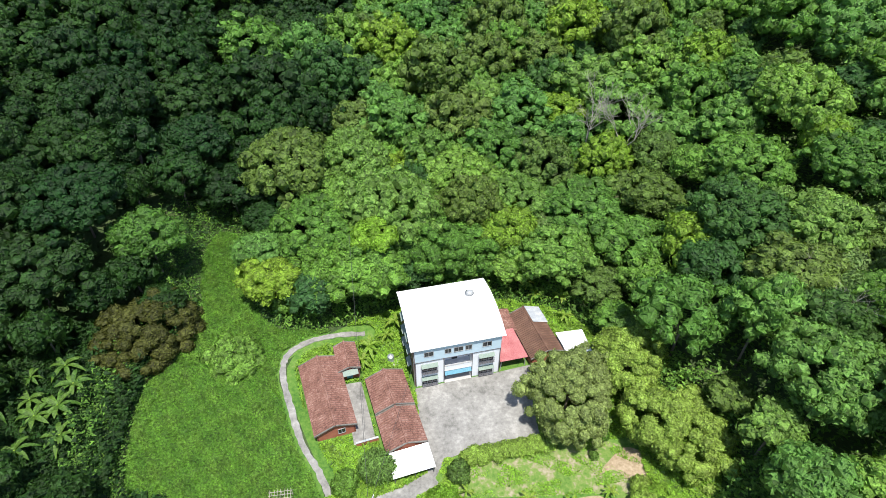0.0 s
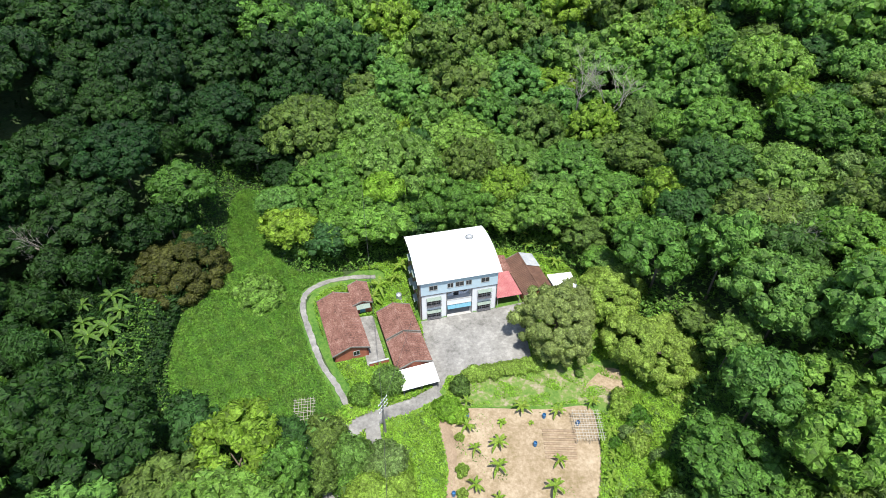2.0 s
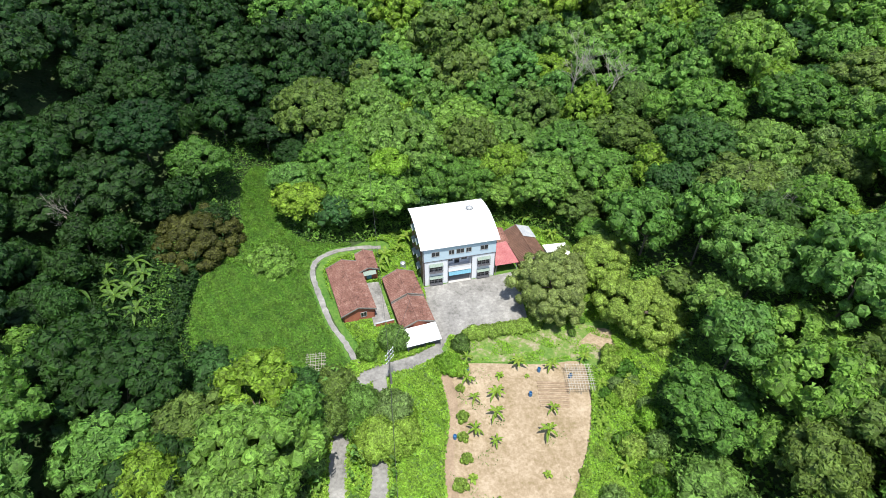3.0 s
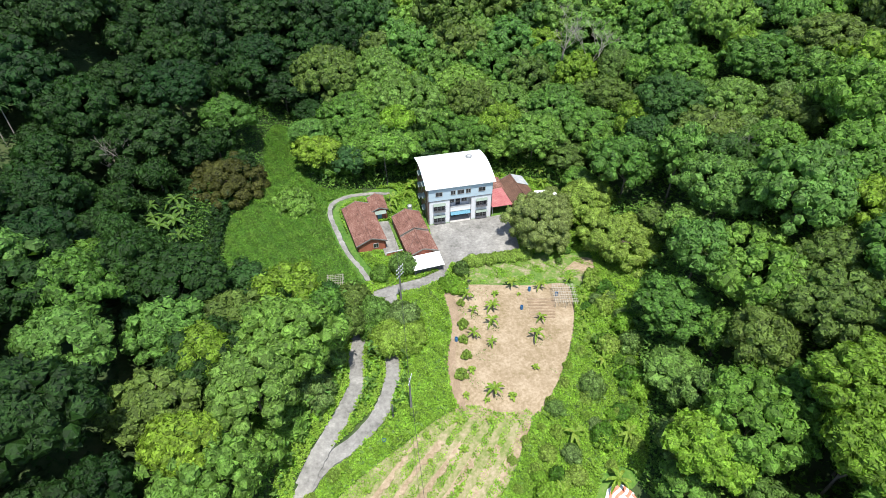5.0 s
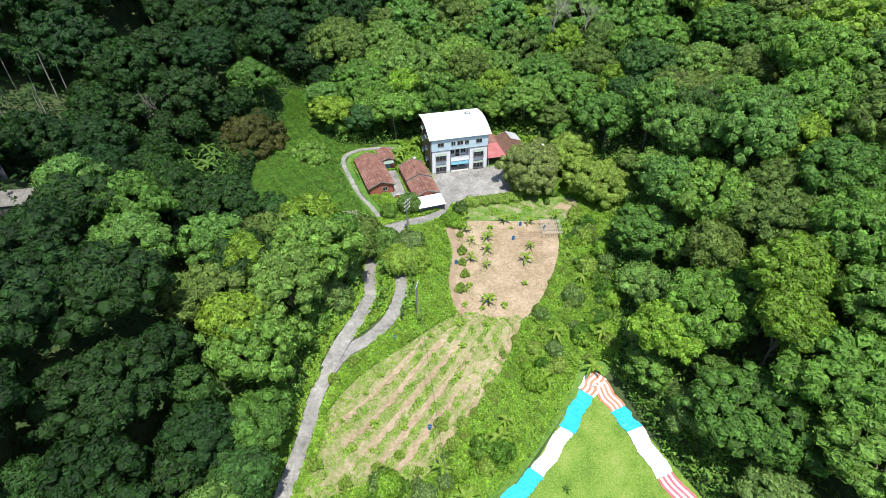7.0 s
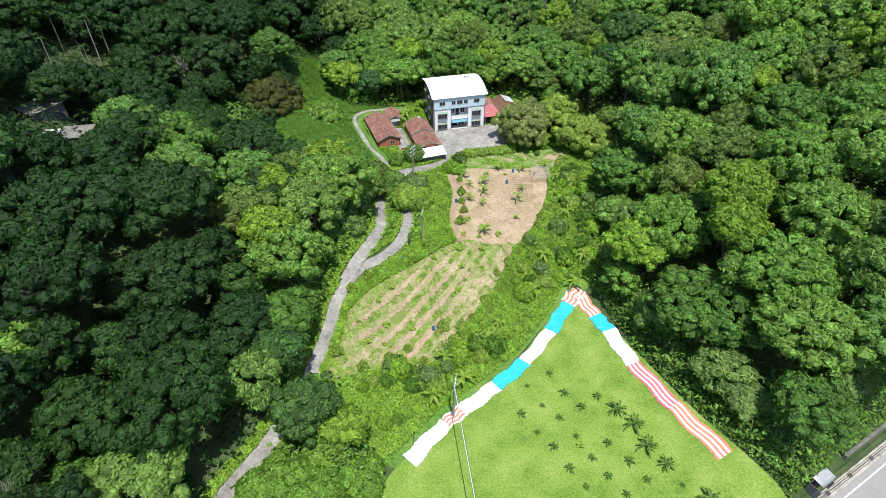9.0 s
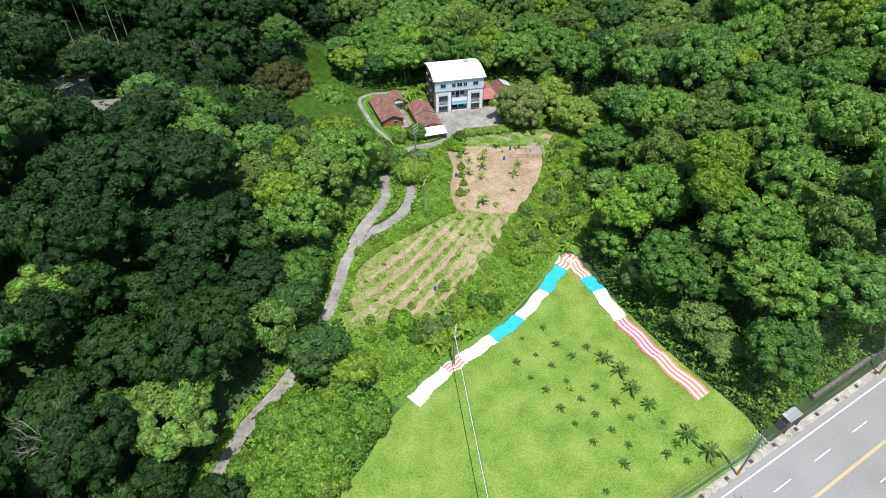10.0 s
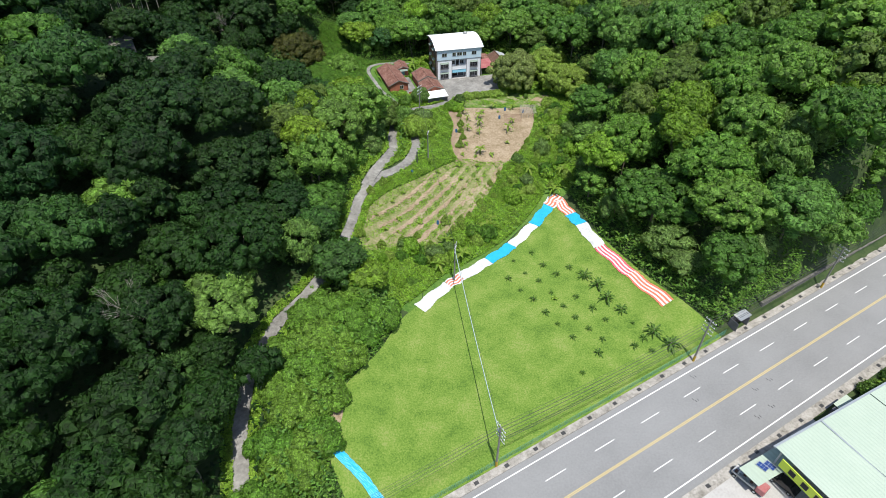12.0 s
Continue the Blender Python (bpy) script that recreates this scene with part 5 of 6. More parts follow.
def set_out(proto, places, lo, hi, seed, first=True, lift=0.06):
    rng = random.Random(seed)
    for i, (x, y) in enumerate(places):
        s = rng.uniform(lo, hi)
        m = Matrix.LocRotScale((x, y, land1(x, y) + lift), Euler((0, 0, rng.uniform(0, 6.28))), (s, s, s))
        t = proto if i == 0 and first else copy_thing(proto, Matrix.Identity(4))
        t.matrix_basis = m


set_out(BANANA[0], [(3.3, 39.2), (12.0, 38.0), (17.7, 37.5), (3.1, 34.7), (4.3, 31.0), (7.9, 31.8), (7.6, 28.0), (4.1, 25.2), (16.8, 29.0), (15.4, 24.8), (7.3, 23.4), (7.1, 13.1), (23.6, 39.2), (24.9, 29.6), (23.8, 26.3), (28.6, 38), (25.3, 33.7), (27, 24), (26, 19), (30, 34)], 0.75, 1.15, 1)
set_out(BANANA[1], [(15.8, -3.1), (8.6, -10.8), (5.2, -15.4), (7.4, -14.0), (-1.9, -19.1), (19.0, 5.7), (27.5, 5.7), (24.6, -1.0), (-12.7, 64.2), (-13.6, 61.4), (-10.0, 67.4), (-8.7, 70.4), (22.1, 76.5), (16.2, 80), (17.3, 77), (22.3, 71.9), (-20.5, -27), (-3.6, -27.5), (1.5, -24)], 1.0, 1.5, 2)
WILD_BANANA = leafy_plant("banana_plant", "tall banana plant with arching green leaves in the thicket", "banana plant", 2.0, 9, 2.1, 0.45, M["leaf_palm"], 3, "banana plants in the thicket")
set_out(WILD_BANANA, [(-69.4, 58.4), (-60.9, 59.6), (-57.8, 55.1), (-62, 53), (-65.8, 52), (-55.2, 48), (-57.6, 46.2), (-57.6, 40.9), (-53, 43.5), (-64, 47), (-67, 44), (-55, 52), (-60, 49)], 1.2, 1.7, 3)
set_out(PALM, [(11.9, -14.9), (16.9, -21.9), (12.7, -24.5), (18.9, -26.0), (11.1, -30.2), (17.4, -30.9), (13.3, -33.6), (19.5, -34.3), (15.6, -36.2), (17.6, -39.9), (19.6, -42.8), (24.4, -35.5), (27.1, -38.7), (25.4, -44.0), (21.9, -46.2), (27.4, -46.7), (33.1, -48.3), (21.4, -38.1), (24.5, -26.7), (21.4, -28.8), (29.1, -41.7), (23.3, -41.1), (14.8, -28.5), (35.2, -46.5), (34.2, -42.6), (22.3, -54.4), (36, -49.5), (26, -50)], 0.5, 1.0, 4)
set_out(PALM, [(27.2, -29.5), (29.3, -32.3), (30.4, -36.2), (32.7, -39.3), (37.4, -45.1), (39.7, -48.3)], 1.5, 2.0, 5, False)
set_out(SEEDLING, [(-16.5, -1.2), (-10.1, 5.9), (-11.5, 3.4), (-12.5, -2.9), (-14.8, -6.6), (-18.0, -12.1), (-15.8, -16.6), (-4.0, 5.9), (-3.3, 2.2), (1.2, 8.4), (6.2, 8.4), (1.9, 4.0), (5.9, 4.0), (1.0, -1.8), (-3.3, -7.2), (-8.1, -11.6), (-12.9, -11.6), (-12.9, -16.2), (5.8, 11.8), (10.1, 12.5), (14.5, 18.2), (8.7, 35.8), (13.4, 35.8), (20, -36), (2.4, 12.6), (3.6, 17.6)], 1.0, 2.0, 6)

ARECA = leafy_plant("areca_palm", "slender palm with a tall thin pale trunk", "palm", 10.5, 9, 1.9, 0.3, M["leaf_deep"], 8, "slender palms in the hollow")
set_out(ARECA, [(-98.3, 58.5), (-95.6, 60.6), (-88.6, 50.0), (-91.2, 60.5), (-93.9, 45.7), (-92.2, 46.3), (-87.6, 59.7), (-86.8, 48.6), (-96.4, 47.5)], 0.85, 1.15, 9)

cone = thing("conical_shrub", "small conical dark green shrub in the garden", "shrub", None, "conical shrubs round the field")
part("trunk", trunk_mesh(1.8, 0.5, random.Random(2), 0.05, 4), M["bark"], cone)
kites_object("crown", leaf_cloud(650, np.random.default_rng(9), 1.7, 1.0, 22, 0.3, 1.3, 0.0, "cone"), M["leaf_fruit"], None, cone)
set_out(cone, [(20.0, 18.4), (16.2, 11.3), (18.8, 14.7), (14.2, 7.3), (11.5, 5.4), (9.2, 2.4), (6.4, -3.9), (9.8, -1.7), (1.5, -10.5), (1.6, -13.3), (-2.1, -11.0), (-0.3, -14.7), (-8.6, -16.5), (-11.8, -19.0), (14.6, 3.0), (26.3, 9.3), (24.2, 1.5), (2.0, 33.2), (2.3, 27.7), (2.3, 24.2), (2.7, 20.6), (1.8, 16.5), (24.6, 24), (22.8, 21.5), (12.6, 1.0), (16.5, 6.5), (7.0, -6.5), (3.6, -8.6), (-5.5, -19), (-16, -22.5), (-20.8, -20), (-19.8, -5.5), (-17.2, -1.8), (22, 12), (4.5, -16.5)], 0.8, 1.35, 7)

# ---------------------------------------------------------------- garden fittings
def drum(x, y, i):
    t = thing("plastic_drum", "open blue plastic water drum on the soil", "drum", pose(x, y, land1(x, y) + 0.08, 0, 0, 20 * i), "blue drums")
    bm = bmesh.new()
    n = 16
    prof2 = [(0.26, 0.0), (0.29, 0.3), (0.3, 0.32), (0.29, 0.34), (0.29, 0.6), (0.3, 0.62), (0.28, 0.9), (0.25, 0.9), (0.25, 0.45), (0.0, 0.45)]
    rings = [[bm.verts.new((r * math.cos(2 * math.pi * k / n), r * math.sin(2 * math.pi * k / n), z)) for k in range(n)] for r, z in prof2[:-1]]
    for a, b in zip(rings, rings[1:]):
        for k in range(n):
            bm.faces.new((a[k], a[(k + 1) % n], b[(k + 1) % n], b[k]))
    bm.faces.new(rings[-1])
    bm.faces.new(rings[0][::-1])
    part("drum_body", bm, M["plastic_blue"], t)
    return t


d0 = drum(15.5, 36.9, 0)
for i, (x, y) in enumerate(((13.5, 32.0), (1.0, 24.2), (20.6, 35.6), (3.3, 36.9), (-10.4, 4.4), (25.6, 29.8), (-3.9, -11.5))):
    copy_thing(d0, pose(x, y, land1(x, y) + 0.08, 0, 0, 37 * i))


def trellis(x0, y0, w, d, h, nx_, ny_, rot, label):
    t = thing("trellis", label, "trellis", pose(x0, y0, land1(x0, y0), 0, 0, rot))
    rng = random.Random(int(x0 * 10))
    bms = []
    for i in range(nx_ + 1):
        x = w * i / nx_ + rng.uniform(-0.08, 0.08)
        bm = bmesh.new()
        limb(bm, (x, -0.3, h + rng.uniform(-0.05, 0.05)), (x + rng.uniform(-0.1, 0.1), d + 0.3, h + rng.uniform(-0.05, 0.05)), 0.035, 0.03, 5)
        part("pole", bm, M["bamboo_pole"], t)
    for j in range(ny_ + 1):
        y = d * j / ny_ + rng.uniform(-0.08, 0.08)
        bm = bmesh.new()
        limb(bm, (-0.3, y, h + 0.07), (w + 0.3, y + rng.uniform(-0.1, 0.1), h + 0.07), 0.035, 0.03, 5)
        part("pole", bm, M["bamboo_pole"], t)
    for x in (0, w / 2, w):
        for y in (0, d):
            bm = bmesh.new()
            limb(bm, (x, y, -0.4), (x, y, h), 0.05, 0.04, 6)
            part("post", bm, M["bamboo_pole"], t)


trellis(19.9, 32.2, 4.0, 4.8, 1.7, 9, 10, 0, "bamboo pole trellis over the corner of the soil field")
trellis(-23.2, 34.6, 2.8, 3.6, 1.2, 6, 7, 8, "small bamboo trellis at the edge of the meadow")
for k in range(7):
    y = 34.6 - k * 0.75
    bm = bmesh.new()
    limb(bm, (14.9, y, land1(15, y) + 0.02), (20.2 - 0.1 * k, y - 0.15, land1(20, y) + 0.02), 0.26, 0.26, 8)
    tagged(finish(bm, "seed_bed", M["path_soil"]), "raised bed of raked brown soil", "garden bed", "raised beds")
tagged(ribbon("soil_path", [(-0.6, 36.5), (0.6, 32), (0.4, 26), (-0.2, 20), (0.6, 14), (1.6, 10)], 1.9, 0.13, M["path_soil"], ragged=0.3), "trodden brown soil path along the field", "path", kind="structure")
tagged(ribbon("soil_path", [(22, 31), (21.6, 25), (19.4, 17.5), (15.6, 11.5), (12.4, 8.5), (9, 3)], 1.6, 0.13, M["soil"], ragged=0.35, seed=4), "pale dry track on the field's edge", "path", kind="structure")
# bare strips between the grassy rows
for k in range(6):
    a, b = np.array([-20.6 + k * 2.9, -14.5 - 1.35 * k]), np.array([-4.6 + k * 2.9, 5.6 - 0.2 * k])
    pts = [tuple(a + (b - a) * t + np.array([0.5 * math.sin(5 * t + k), 0])) for t in np.linspace(0.0, 1.0, 7)]
    pts = [p for p in pts if inside(STRIPS, p[0], p[1])]
    if len(pts) > 2:
        tagged(ribbon("soil_strip", pts, 1.25, 0.115, M["soil"], ragged=0.4, seed=20 + k), "strip of bare tilled soil between grassy rows", "field", kind="structure")

# ---------------------------------------------------------------- tarpaulins
def tarp(a, b, w0, w1, mats, label, seed):
    """A crumpled tarpaulin laid along the lawn's edge; more than one material gives lengthwise stripes."""
    rng = random.Random(seed)
    a, b = np.array(a, float), np.array(b, float)
    u = (b - a) / np.linalg.norm(b - a)
    nrm = np.array([-u[1], u[0]])
    nl, nc = max(6, int(np.linalg.norm(b - a) / 0.35)), 14
    verts, faces = [], []
    for i in range(nl + 1):
        t = i / nl
        w = w0 + (w1 - w0) * t
        sway = 0.18 * math.sin(3.1 * t * 3 + seed)
        for j in range(nc + 1):
            s = j / nc - 0.5
            p = a + (b - a) * t + nrm * (s * w * (1 + 0.07 * rng.uniform(-1, 1) * (abs(s) > 0.4)) + sway)
            z = land1(*p) + 0.12 + 0.1 * abs(noise.noise((p[0] * 1.3, p[1] * 1.3, seed))) + 0.05 * rng.random()
            verts.append((p[0], p[1], z))
    for i in range(nl):
        for j in range(nc):
            faces.append((i * (nc + 1) + j, (i + 1) * (nc + 1) + j, (i + 1) * (nc + 1) + j + 1, i * (nc + 1) + j + 1))
    ob = mesh_object("tarpaulin", verts, faces, mats[0])
    for m in mats[1:]:
        ob.data.materials.append(m)
    if len(mats) > 1:
        for p in ob.data.polygons:
            p.material_index = ((p.index % nc) // 2) % 2
    sol = ob.modifiers.new("thickness", "SOLIDIFY")
    sol.thickness, sol.offset = 0.02, -1
    return tagged(ob, label, "tarpaulin", "tarpaulins along the lawn")


TW, TR, TC, TB = M["tarp_white"], M["tarp_red"], M["tarp_crimson"], M["tarp_blue"]
def lerp2(a, b, t):
    return (a[0] + (b[0] - a[0]) * t, a[1] + (b[1] - a[1]) * t)


TL0, TL1 = (-7.6, -38.6), (24.2, -3.4)
LINE_L = [(-7.4, -38.6), (-1.6, -31.8), (1.2, -29.5), (7.3, -24.4), (12.9, -19.2), (18.6, -11.7), (23.0, -4.7), (25.8, -1.2)]
for (a, b), mats, lb, w0, w1 in zip(zip(LINE_L, LINE_L[1:]), ((TW,), (TW, TR), (TW,), (TB,), (TW,), (TB,), (TW, TR)),
                                    ("crumpled white", "red and white striped", "crumpled white", "bright blue", "crumpled white", "bright blue", "red and white striped"), (3.0, 2.4, 2.6, 2.6, 2.4, 2.8, 3.0), (2.4, 2.6, 2.6, 2.6, 2.4, 2.6, 3.2)):
    tarp(a, b, w0, w1, mats, lb + " tarpaulin laid on the lawn's edge", int(a[0] * 7 + 200))
LINE_R = [(25.4, -2.6), (27.8, -7.9), (29.5, -11.8), (32.4, -19.7), (37.0, -28.6), (42.1, -38.2)]
for (a, b), mats, lb in zip(zip(LINE_R, LINE_R[1:]), ((TR, TW), (TB,), (TW,), (TC, TW), (TR, TW)), ("red and white striped", "bright blue", "crumpled white", "crimson and white striped", "red and white striped")):
    tarp(a, b, 2.9, 2.9, mats, lb + " tarpaulin laid on the lawn's edge", int(a[0] * 5 + 300))
tarp((-20.4, -69.6), (-10.6, -78.8), 1.5, 1.5, (TB,), "bright blue tarpaulin strip at the lawn's lower corner", 9)

for poly in ([(-21.5, -69), (-19, -66), (-19.6, -61), (-22, -60)], [(-20.8, -57.5), (-17, -52), (-15.4, -50.5), (-19, -52)], [(22.5, 42), (27.5, 46.5), (31, 44), (28, 41), (25, 43)]):
    tagged(sheet("bare_patch", rounded(poly, 5), 0.1, M["soil"], 0.4), "worn patch of bare dry soil", "soil", kind="structure")
# ---------------------------------------------------------------- highway
def line_part(name, d, w, s0, s1, mat, label=""):
    return strip(name, d - w / 2, d + w / 2, s0, s1, 0.036, mat, parent=road)


line_part("edge_line", 0.0, 0.18, -160, 160, M["paint_white"])
line_part("edge_line", -14.4, 0.18, -160, 160, M["paint_white"])
for d in (-6.85, -7.09):
    line_part("centre_line", d, 0.11, -160, 160, M["paint_yellow"])
S_DASH = 14.84
for lane_d in (-3.35, -10.55):
    for k in range(-13, 14):
        line_part("lane_dash", lane_d, 0.13, S_DASH + 10 * k + (5.45 if lane_d < -8 else 0.0), S_DASH + 10 * k + 4.0 + (5.45 if lane_d < -8 else 0.0), M["paint_white"])
for s0, d0 in [(-0.58, -1.35), (-4.04, -4.91), (6.7, -8.65), (10.59, -8.58), (6.15, -12.3), (2.38, -12.5)]:
    for k in range(3):
        a = s0 + 0.5 * (k % 2) - 0.2 * (k // 2)
        d = d0 + 0.45 * (k // 2) - 0.2
        strip("patch_mark", d, d + 0.42, a, a + 0.13, 0.037, M["grate"], parent=road)
kn = tagged(strip("kerb", 1.0, 2.3, -160, 160, 0.2, M["kerb"], thick=0.4), "pale concrete kerb and drain cover along the highway", "kerb", kind="structure")
ks = tagged(strip("kerb", -17.2, -15.6, -160, 160, 0.18, M["kerb"], thick=0.4), "stained concrete kerb on the far side of the highway", "kerb", kind="structure")
for k in range(-26, 27):
    strip("drain_grate", 1.35, 1.95, 5.6 * k, 5.6 * k + 0.75, 0.206, M["grate"], parent=kn)
    strip("drain_grate", -16.7, -16.1, 5.6 * k + 2, 5.6 * k + 2.75, 0.186, M["grate"], parent=ks)


def rdp(s, d, z=0.0):
    x, y = road_xy(s, d)
    return Vector((x, y, z))


fence = thing("mesh_fence", "green wire mesh fence between lawn and highway", "fence")
for k in range(32):
    s = -62 + k * 2.4
    bm = bmesh.new()
    limb(bm, rdp(s, 2.7, -0.2), rdp(s, 2.7, 1.5), 0.035, 0.035, 5)
    part("post", bm, M["fence_green"], fence)
for z in (0.3, 0.7, 1.1, 1.45):
    bm = bmesh.new()
    limb(bm, rdp(-62, 2.7, z), rdp(12.4, 2.7, z), 0.018, 0.018, 4)
    part("rail", bm, M["fence_green"], fence)
bm = bmesh.new()
for k in range(372):
    s = -62 + k * 0.2
    limb(bm, rdp(s, 2.7, 0.1), rdp(s, 2.7, 1.45), 0.009, 0.009, 3)
part("mesh", bm, M["fence_green"], fence)
# retaining wall of stone courses
wall = tagged(strip("retaining_wall", 3.5, 4.1, 24, 120, 1.7, M["stone"], thick=2.0), "weathered grey stone retaining wall below the forest", "wall", kind="structure")


def utility_pole(x, y, h, arms, base=None, rot=0.0, guard=False, label="grey concrete utility pole with steel cross-arms"):
    g = land1(x, y) if base is None else base
    t = thing("utility_pole", label, "utility pole", pose(x, y, g, 0, 0, rot), "utility poles")
    bm = bmesh.new()
    limb(bm, (0, 0, -0.5), (0, 0, h), 0.19, 0.12, 10)
    part("pole", bm, M["pole_concrete"], t)
    if guard:
        bm = bmesh.new()
        limb(bm, (0, 0, 0.0), (0, 0, 1.5), 0.215, 0.21, 10)
        part("guard", bm, M["pole_yellow"], t, "yellow and black striped guard")
    for k in range(arms):
        z = h - 0.4 - 0.95 * k
        arm = box_part("cross_arm", (-1.1, 1.1, -0.18, -0.08, z, z + 0.1), M["steel"], t)
        for x2 in (-1.0, -0.4, 0.4, 1.0):
            bm = bmesh.new()
            limb(bm, (x2, -0.13, z + 0.1), (x2, -0.13, z + 0.22), 0.05, 0.08, 8)
            limb(bm, (x2, -0.13, z + 0.22), (x2, -0.13, z + 0.34), 0.08, 0.04, 8)
            part("insulator", bm, M["ceramic"], arm, "white ceramic insulator")
    return t


P1, P2, P3, P4 = (42.9, -51.7), (75.6, -32.7), (5.6, -72.1), (-0.3, -30.5)
for p in (P1, P2, P3):
    utility_pole(*p, 11.0, 4, 0.1, 118, True)
utility_pole(*P4, 10.0, 2, None, 80, label="slim concrete pole with two short cross-arms by the tarpaulin")
P5 = (-6.5, 10.0)
utility_pole(*P5, 8.5, 1, None, 80, label="slim concrete pole standing in bright weeds")
P6 = (-9.4, 34.0)
utility_pole(*P6, 9.0, 3, None, 60, label="concrete pole with cross-arms at the lane's bend")
P7 = (-19.7, 25.9)
utility_pole(*P7, 8.0, 1, None, 60, label="old pole among bushes beside the lane")
for (x, y, h) in ((-9.3, 8.6, 3.4), (-22.4, -43.5, 5.0)):
    t = thing("post", "short dark wooden post beside the lane", "post", pose(x, y, land1(x, y), 0, 0, 0))
    bm = bmesh.new()
    limb(bm, (0, 0, -0.4), (0, 0, h), 0.14, 0.12, 8)
    part("post_shaft", bm, M["dark_trim"], t)


def cable(a, b, sag, r, mat, label, n=14):
    cu = bpy.data.curves.new("cable", "CURVE")
    cu.dimensions, cu.bevel_depth, cu.bevel_resolution = "3D", r, 1
    sp = cu.splines.new("POLY")
    sp.points.add(n)
    for i in range(n + 1):
        t = i / n
        p = Vector(a).lerp(Vector(b), t)
        sp.points[i].co = (p.x, p.y, p.z - sag * 4 * t * (1 - t), 1)
    cu.materials.append(mat)
    return tagged(new("cable", cu), label, "cable", "overhead cables")


def top(p, h, dx=0.0, base=None):
    return (p[0] + dx * 0.5, p[1] + dx, (land1(*p) if base is None else base) + h)


for k, dx in enumerate((-0.8, 0.0, 0.8)):
    for z in (10.7, 9.8):
        cable(top(P3, z, dx, 0.1), top(P1, z, dx, 0.1), 0.9, 0.022, M["cable"], "thin black power line along the highway")
        cable(top(P1, z, dx, 0.1), top(P2, z, dx, 0.1), 0.9, 0.022, M["cable"], "thin black power line along the highway")
        cable(top(P3, z, dx, 0.1), (-60, -110 + dx, 12), 1.2, 0.022, M["cable"], "thin black power line along the highway")
        cable(top(P2, z, dx, 0.1), (112, -11.5 + dx, 12), 0.9, 0.022, M["cable"], "thin black power line along the highway")
for z in (7.5, 6.9):
    cable(top(P3, z, 0, 0.1), top(P1, z, 0, 0.1), 0.7, 0.04, M["cable"], "thick black cable along the highway")
    cable(top(P1, z, 0, 0.1), top(P2, z, 0, 0.1), 0.7, 0.04, M["cable"], "thick black cable along the highway")
cable(top(P3, 8.8, 0, 0.1), top(P4, 8.6), 0.9, 0.075, M["cable_pale"], "pale sleeved cable bundle crossing the lawn")
cable(top(P3, 10.2, 0, 0.1), top(P4, 9.8), 0.7, 0.02, M["cable"], "thin power line crossing the lawn")
cable(top(P4, 9.4), top(P5, 8.2), 0.8, 0.03, M["cable"], "thin power line over the field")
cable(top(P5, 8.2), top(P6, 8.4), 0.5, 0.03, M["cable"], "thin power line over the bank")
cable(top(P6, 8.4), (-16, 76, 22), 0.8, 0.025, M["cable"], "thin power line up to the forest")
cable(top(P6, 7.4), (-4.6, 57.8, 11), 0.5, 0.025, M["cable"], "thin service line to the house")

# roadside shelter
sh = thing("shelter", "small dark roadside shelter with a grey sheet roof", "shelter", Matrix.Translation(rdp(14.6, 2.0, 0.2)) @ pose(0, 0, 0, 0, 0, 30.3))
for x in (0.0, 3.2):
    box_part("side_panel", (x, x + 0.08, 0, 1.9, 0, 2.1), M["dark_trim"], sh)
box_part("back_panel", (0.08, 3.2, 1.82, 1.9, 0, 2.1), M["dark_trim"], sh)
box_part("bench", (0.2, 3.0, 1.2, 1.7, 0.4, 0.48), M["bark"], sh)
bm = bmesh.new()
quad_sheet(bm, (1.0, 2.1, 2.3), (4.2, 2.1, 2.3), (4.2, 0.3, 2.15), (1.0, 0.3, 2.15), 0.05, 10, 1, 0.05)
part("roof", bm, M["grey_sheet"], sh, "grey corrugated sheet")

# ---------------------------------------------------------------- yard south of the highway
def south(s, d, z, a=30.3):
    return Matrix.Translation(rdp(s, d, z)) @ pose(0, 0, 0, 0, 0, a)


bm = bmesh.new()
box(bm, -34, 10.0, -30, 0, -0.3, 0.0)
apron = finish(bm, "apron", M["apron"])
apron.matrix_world = south(0, -17.2, 0.12)
tagged(apron, "bright pale concrete forecourt beside the highway", "forecourt", kind="structure")
work = thing("workshop", "large workshop with pale mint sheet roofs", "workshop", south(-5.7, -18.75, 0.12, 26.2))
box_part("wall", (6.5, 42, -29, -0.6, 0, 6.2), M["grey_sheet"], work)
for y in (-1.0, -9.0, -17.0, -25.0):
    box_part("column", (0.3, 0.55, y, y + 0.25, 0, 6.9), M["frame_metal"], work)
for a, b in ((0.0, 9.6), (9.8, 21.0), (21.2, 40.0)):
    bm = bmesh.new()
    quad_sheet(bm, (a, 0, 7.0), (b, 0, 7.0), (b, -30, 7.9), (a, -30, 7.9), 0.08, max(4, int((b - a) / 0.6)), 1, 0.05)
    part("roof", bm, M["mint_roof"], work, "pale mint ribbed roof sheet")
box_part("gutter", (-0.1, 40, -0.05, 0.35, 6.75, 6.98), M["steel"], work, "blue-grey gutter")
box_part("gutter", (9.58, 9.84, -30, 0, 7.02, 7.2), M["steel"], work, "grey valley gutter between roofs")
board = box_part("sign_board", (-0.25, -0.1, -16, -1.6, 4.6, 6.4), M["sign_lime"], work, "lime green sign board")
for k in range(6):
    box_part("letter_bar", (-0.29, -0.25, -14.6 + k * 2.1, -13.6 + k * 2.1, 5.0, 6.0), M["rubber"], board, "dark letter bar")
bm = bmesh.new()
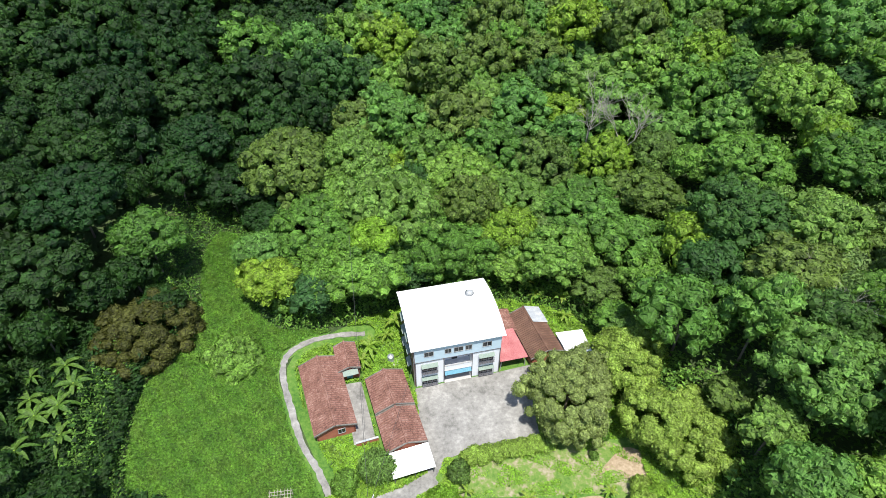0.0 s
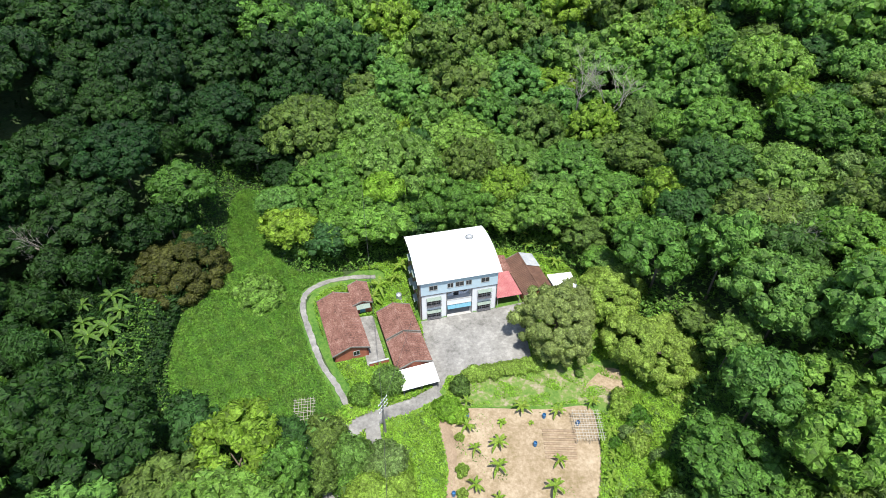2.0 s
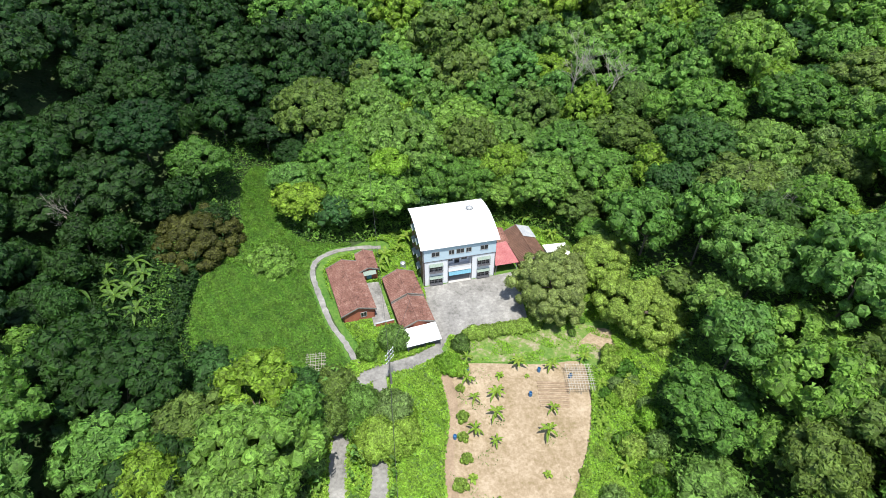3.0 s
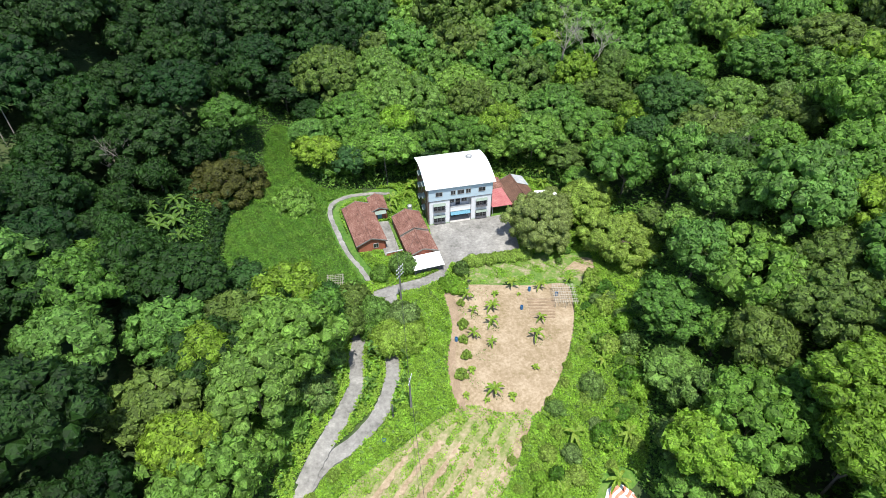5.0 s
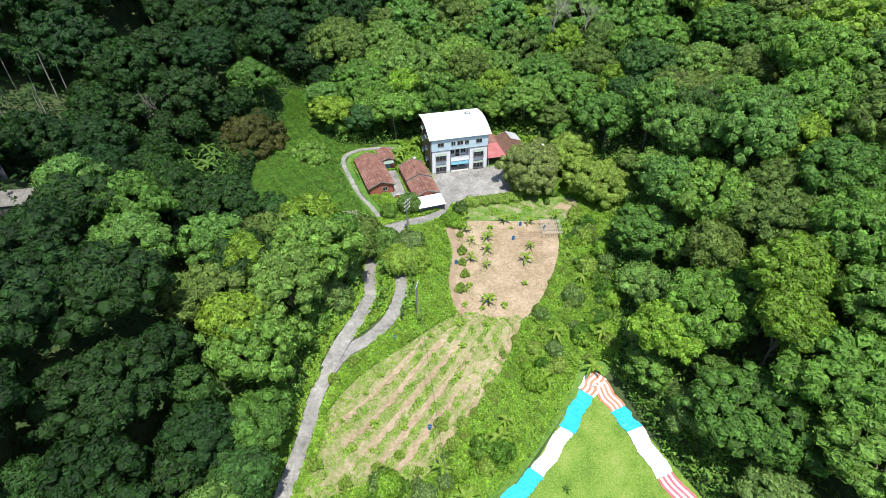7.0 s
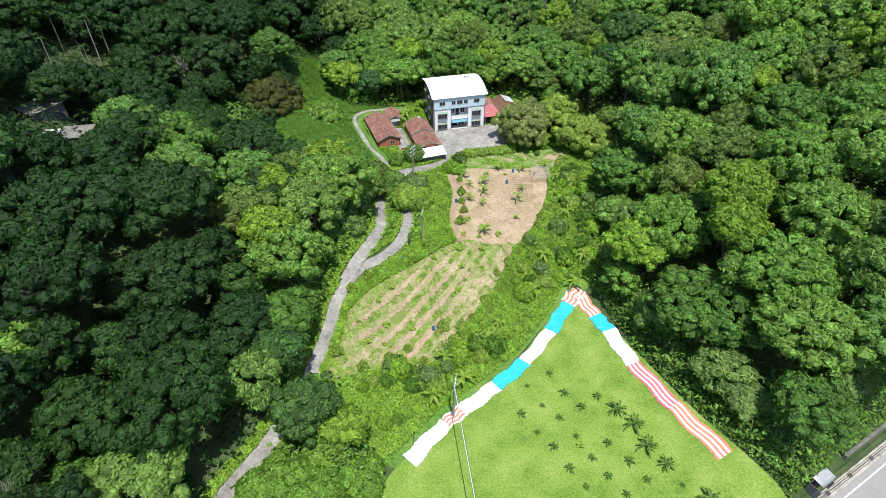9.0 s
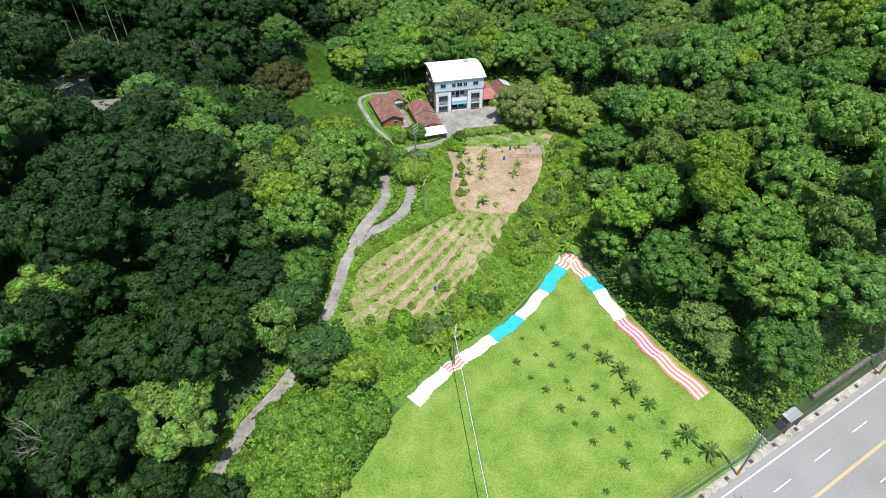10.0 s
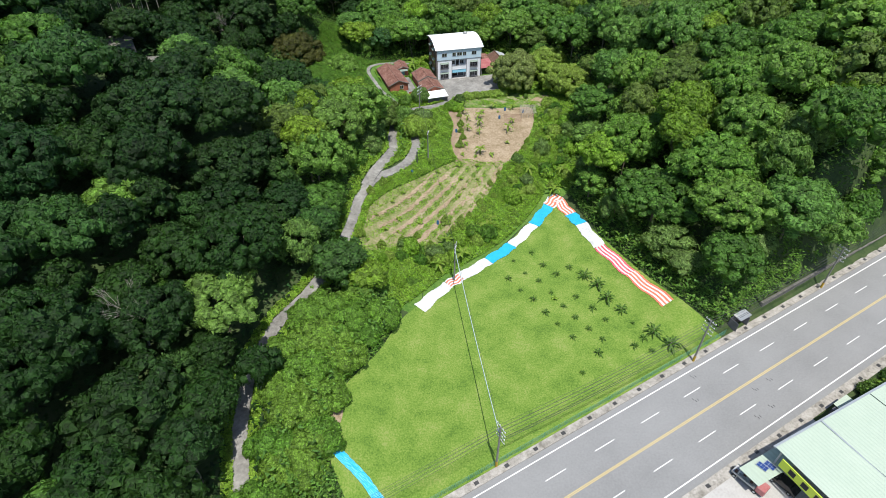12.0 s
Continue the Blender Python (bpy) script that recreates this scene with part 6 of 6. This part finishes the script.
quad_sheet(bm, (-4.6, 1.0, 3.1), (15.0, 1.0, 3.1), (15.0, -2.4, 3.5), (-4.6, -2.4, 3.5), 0.06, 26, 1, 0.05)
part("canopy", bm, M["mint_roof"], work, "low pale mint canopy along the kerb")
for x in (-4.4, 0.5, 5.0, 10.0, 14.8):
    box_part("post", (x, x + 0.1, 0.7, 0.8, 0, 3.05), M["frame_metal"], work)
for k in range(2):
    p = thing("solar_panel", "dark blue solar panel on the low canopy", "solar panel", work.matrix_world @ pose(-1.9 + k * 1.15, -1.3 - 0.4 * k, 3.5, -6, 0, 8), "solar panels")
    box_part("frame", (0, 1.0, 0, 1.6, 0, 0.05), M["steel"], p)
    for i in range(2):
        for j in range(3):
            box_part("cell", (0.05 + i * 0.46, 0.47 + i * 0.46, 0.06 + j * 0.5, 0.52 + j * 0.5, 0.05, 0.056), M["solar"], p)
stall = thing("roadside_stall", "small kerbside stall with a mint sheet roof", "stall", south(12.6, -18.0, 0.12))
box_part("wall", (0, 3, -2.2, 0, 0, 2.0), M["dark_trim"], stall)
bm = bmesh.new()
quad_sheet(bm, (0.8, 0.4, 2.3), (4.4, 0.4, 2.3), (4.4, -2.4, 2.1), (0.8, -2.4, 2.1), 0.05, 8, 1, 0.04)
part("roof", bm, M["mint_roof"], stall)


def car_body(length, width, h0, h1):
    bm = bmesh.new()
    prof3 = [(0, 0.35), (0.02, 0.75), (0.22, 0.9), (0.34, 1.42), (0.7, 1.45), (0.86, 0.98), (0.99, 0.85), (1.0, 0.35)]
    l = [bm.verts.new((x * length, -width / 2 + (0.14 if z > 1.2 else 0), z)) for x, z in prof3]
    r2 = [bm.verts.new((x * length, width / 2 - (0.14 if z > 1.2 else 0), z)) for x, z in prof3]
    bm.faces.new(l[::-1])
    bm.faces.new(r2)
    for i in range(len(l)):
        j = (i + 1) % len(l)
        bm.faces.new((l[i], l[j], r2[j], r2[i]))
    bmesh.ops.bevel(bm, geom=bm.edges[:], offset=0.05, segments=2, affect="EDGES")
    return bm


def wheels(parent, length, width, r=0.32):
    for x in (0.18 * length, 0.8 * length):
        for y in (-width / 2 + 0.02, width / 2 - 0.02):
            bm = bmesh.new()
            limb(bm, (x, y - 0.11, r), (x, y + 0.11, r), r, r, 16)
            w = part("wheel", bm, M["rubber"], parent)
            bm = bmesh.new()
            limb(bm, (x, y - 0.12, r), (x, y + 0.12, r), r * 0.55, r * 0.55, 12)
            part("rim", bm, M["steel"], w, "steel rim")


car = thing("car", "black car parked nose out under the workshop roof", "car", Matrix.Translation((47.6, -73.4, 0.13)) @ pose(0, 0, 0, 0, 0, -55))
part("body", car_body(4.3, 1.75, 0, 0), M["car_black"], car)
box_part("windscreen", (1.05, 1.35, -0.68, 0.68, 0.98, 1.36), M["glass"], car, "dark glass windscreen")
box_part("rear_window", (3.25, 3.5, -0.66, 0.66, 1.05, 1.36), M["glass"], car)
for y in (-0.65, 0.65):
    box_part("headlight", (-0.03, 0.1, y - 0.16, y + 0.16, 0.62, 0.76), M["ceramic"], car)
    box_part("side_mirror", (1.2, 1.35, y * 1.45 - 0.1, y * 1.45 + 0.1, 0.98, 1.1), M["car_black"], car)
wheels(car, 4.3, 1.75)
truck = thing("flatbed_truck", "small grey flatbed truck loaded with tools", "truck", Matrix.Translation((41.9, -72.6, 0.13)) @ pose(0, 0, 0, 0, 0, -52))
box_part("bed", (0.3, 4.0, -0.85, 0.85, 0.75, 0.9), M["grey_sheet"], truck)
for y in (-0.9, 0.85):
    box_part("side_board", (0.3, 4.0, y, y + 0.05, 0.8, 1.2), M["frame_metal"], truck)
box_part("chassis", (0.2, 5.2, -0.5, 0.5, 0.4, 0.74), M["rubber"], truck)
box_part("cab", (4.05, 5.4, -0.85, 0.85, 0.5, 1.85), M["red_sheet"], truck, "faded red cab", 0.12)
box_part("windscreen", (5.3, 5.43, -0.7, 0.7, 1.15, 1.65), M["glass"], truck)
for i in range(5):
    box_part("crate", (0.6 + 0.6 * i, 1.0 + 0.6 * i, -0.6 + 0.25 * (i % 3), -0.1 + 0.25 * (i % 3), 0.9, 1.15 + 0.1 * (i % 2)), M["steel"] if i % 2 else M["rust_sheet"], truck)
wheels(truck, 5.2, 1.7, 0.36)
set_out(BANANA[1], [(*road_xy(21, -22),), (*road_xy(24, -20.5),), (*road_xy(26, -24),)], 1.6, 2.2, 8, False)
single_tree(*road_xy(23, -20.2), 3.0, 2.6, "leaf_mid", "green bush behind the kerb", 160, 0.8, 0.45, "bush", 900, 14, cat="bush")
single_tree(*road_xy(30, -22), 4.0, 3.6, "leaf_mid", "green bush behind the kerb", 161, 0.8, 0.45, "bush", 1200, 14, cat="bush")
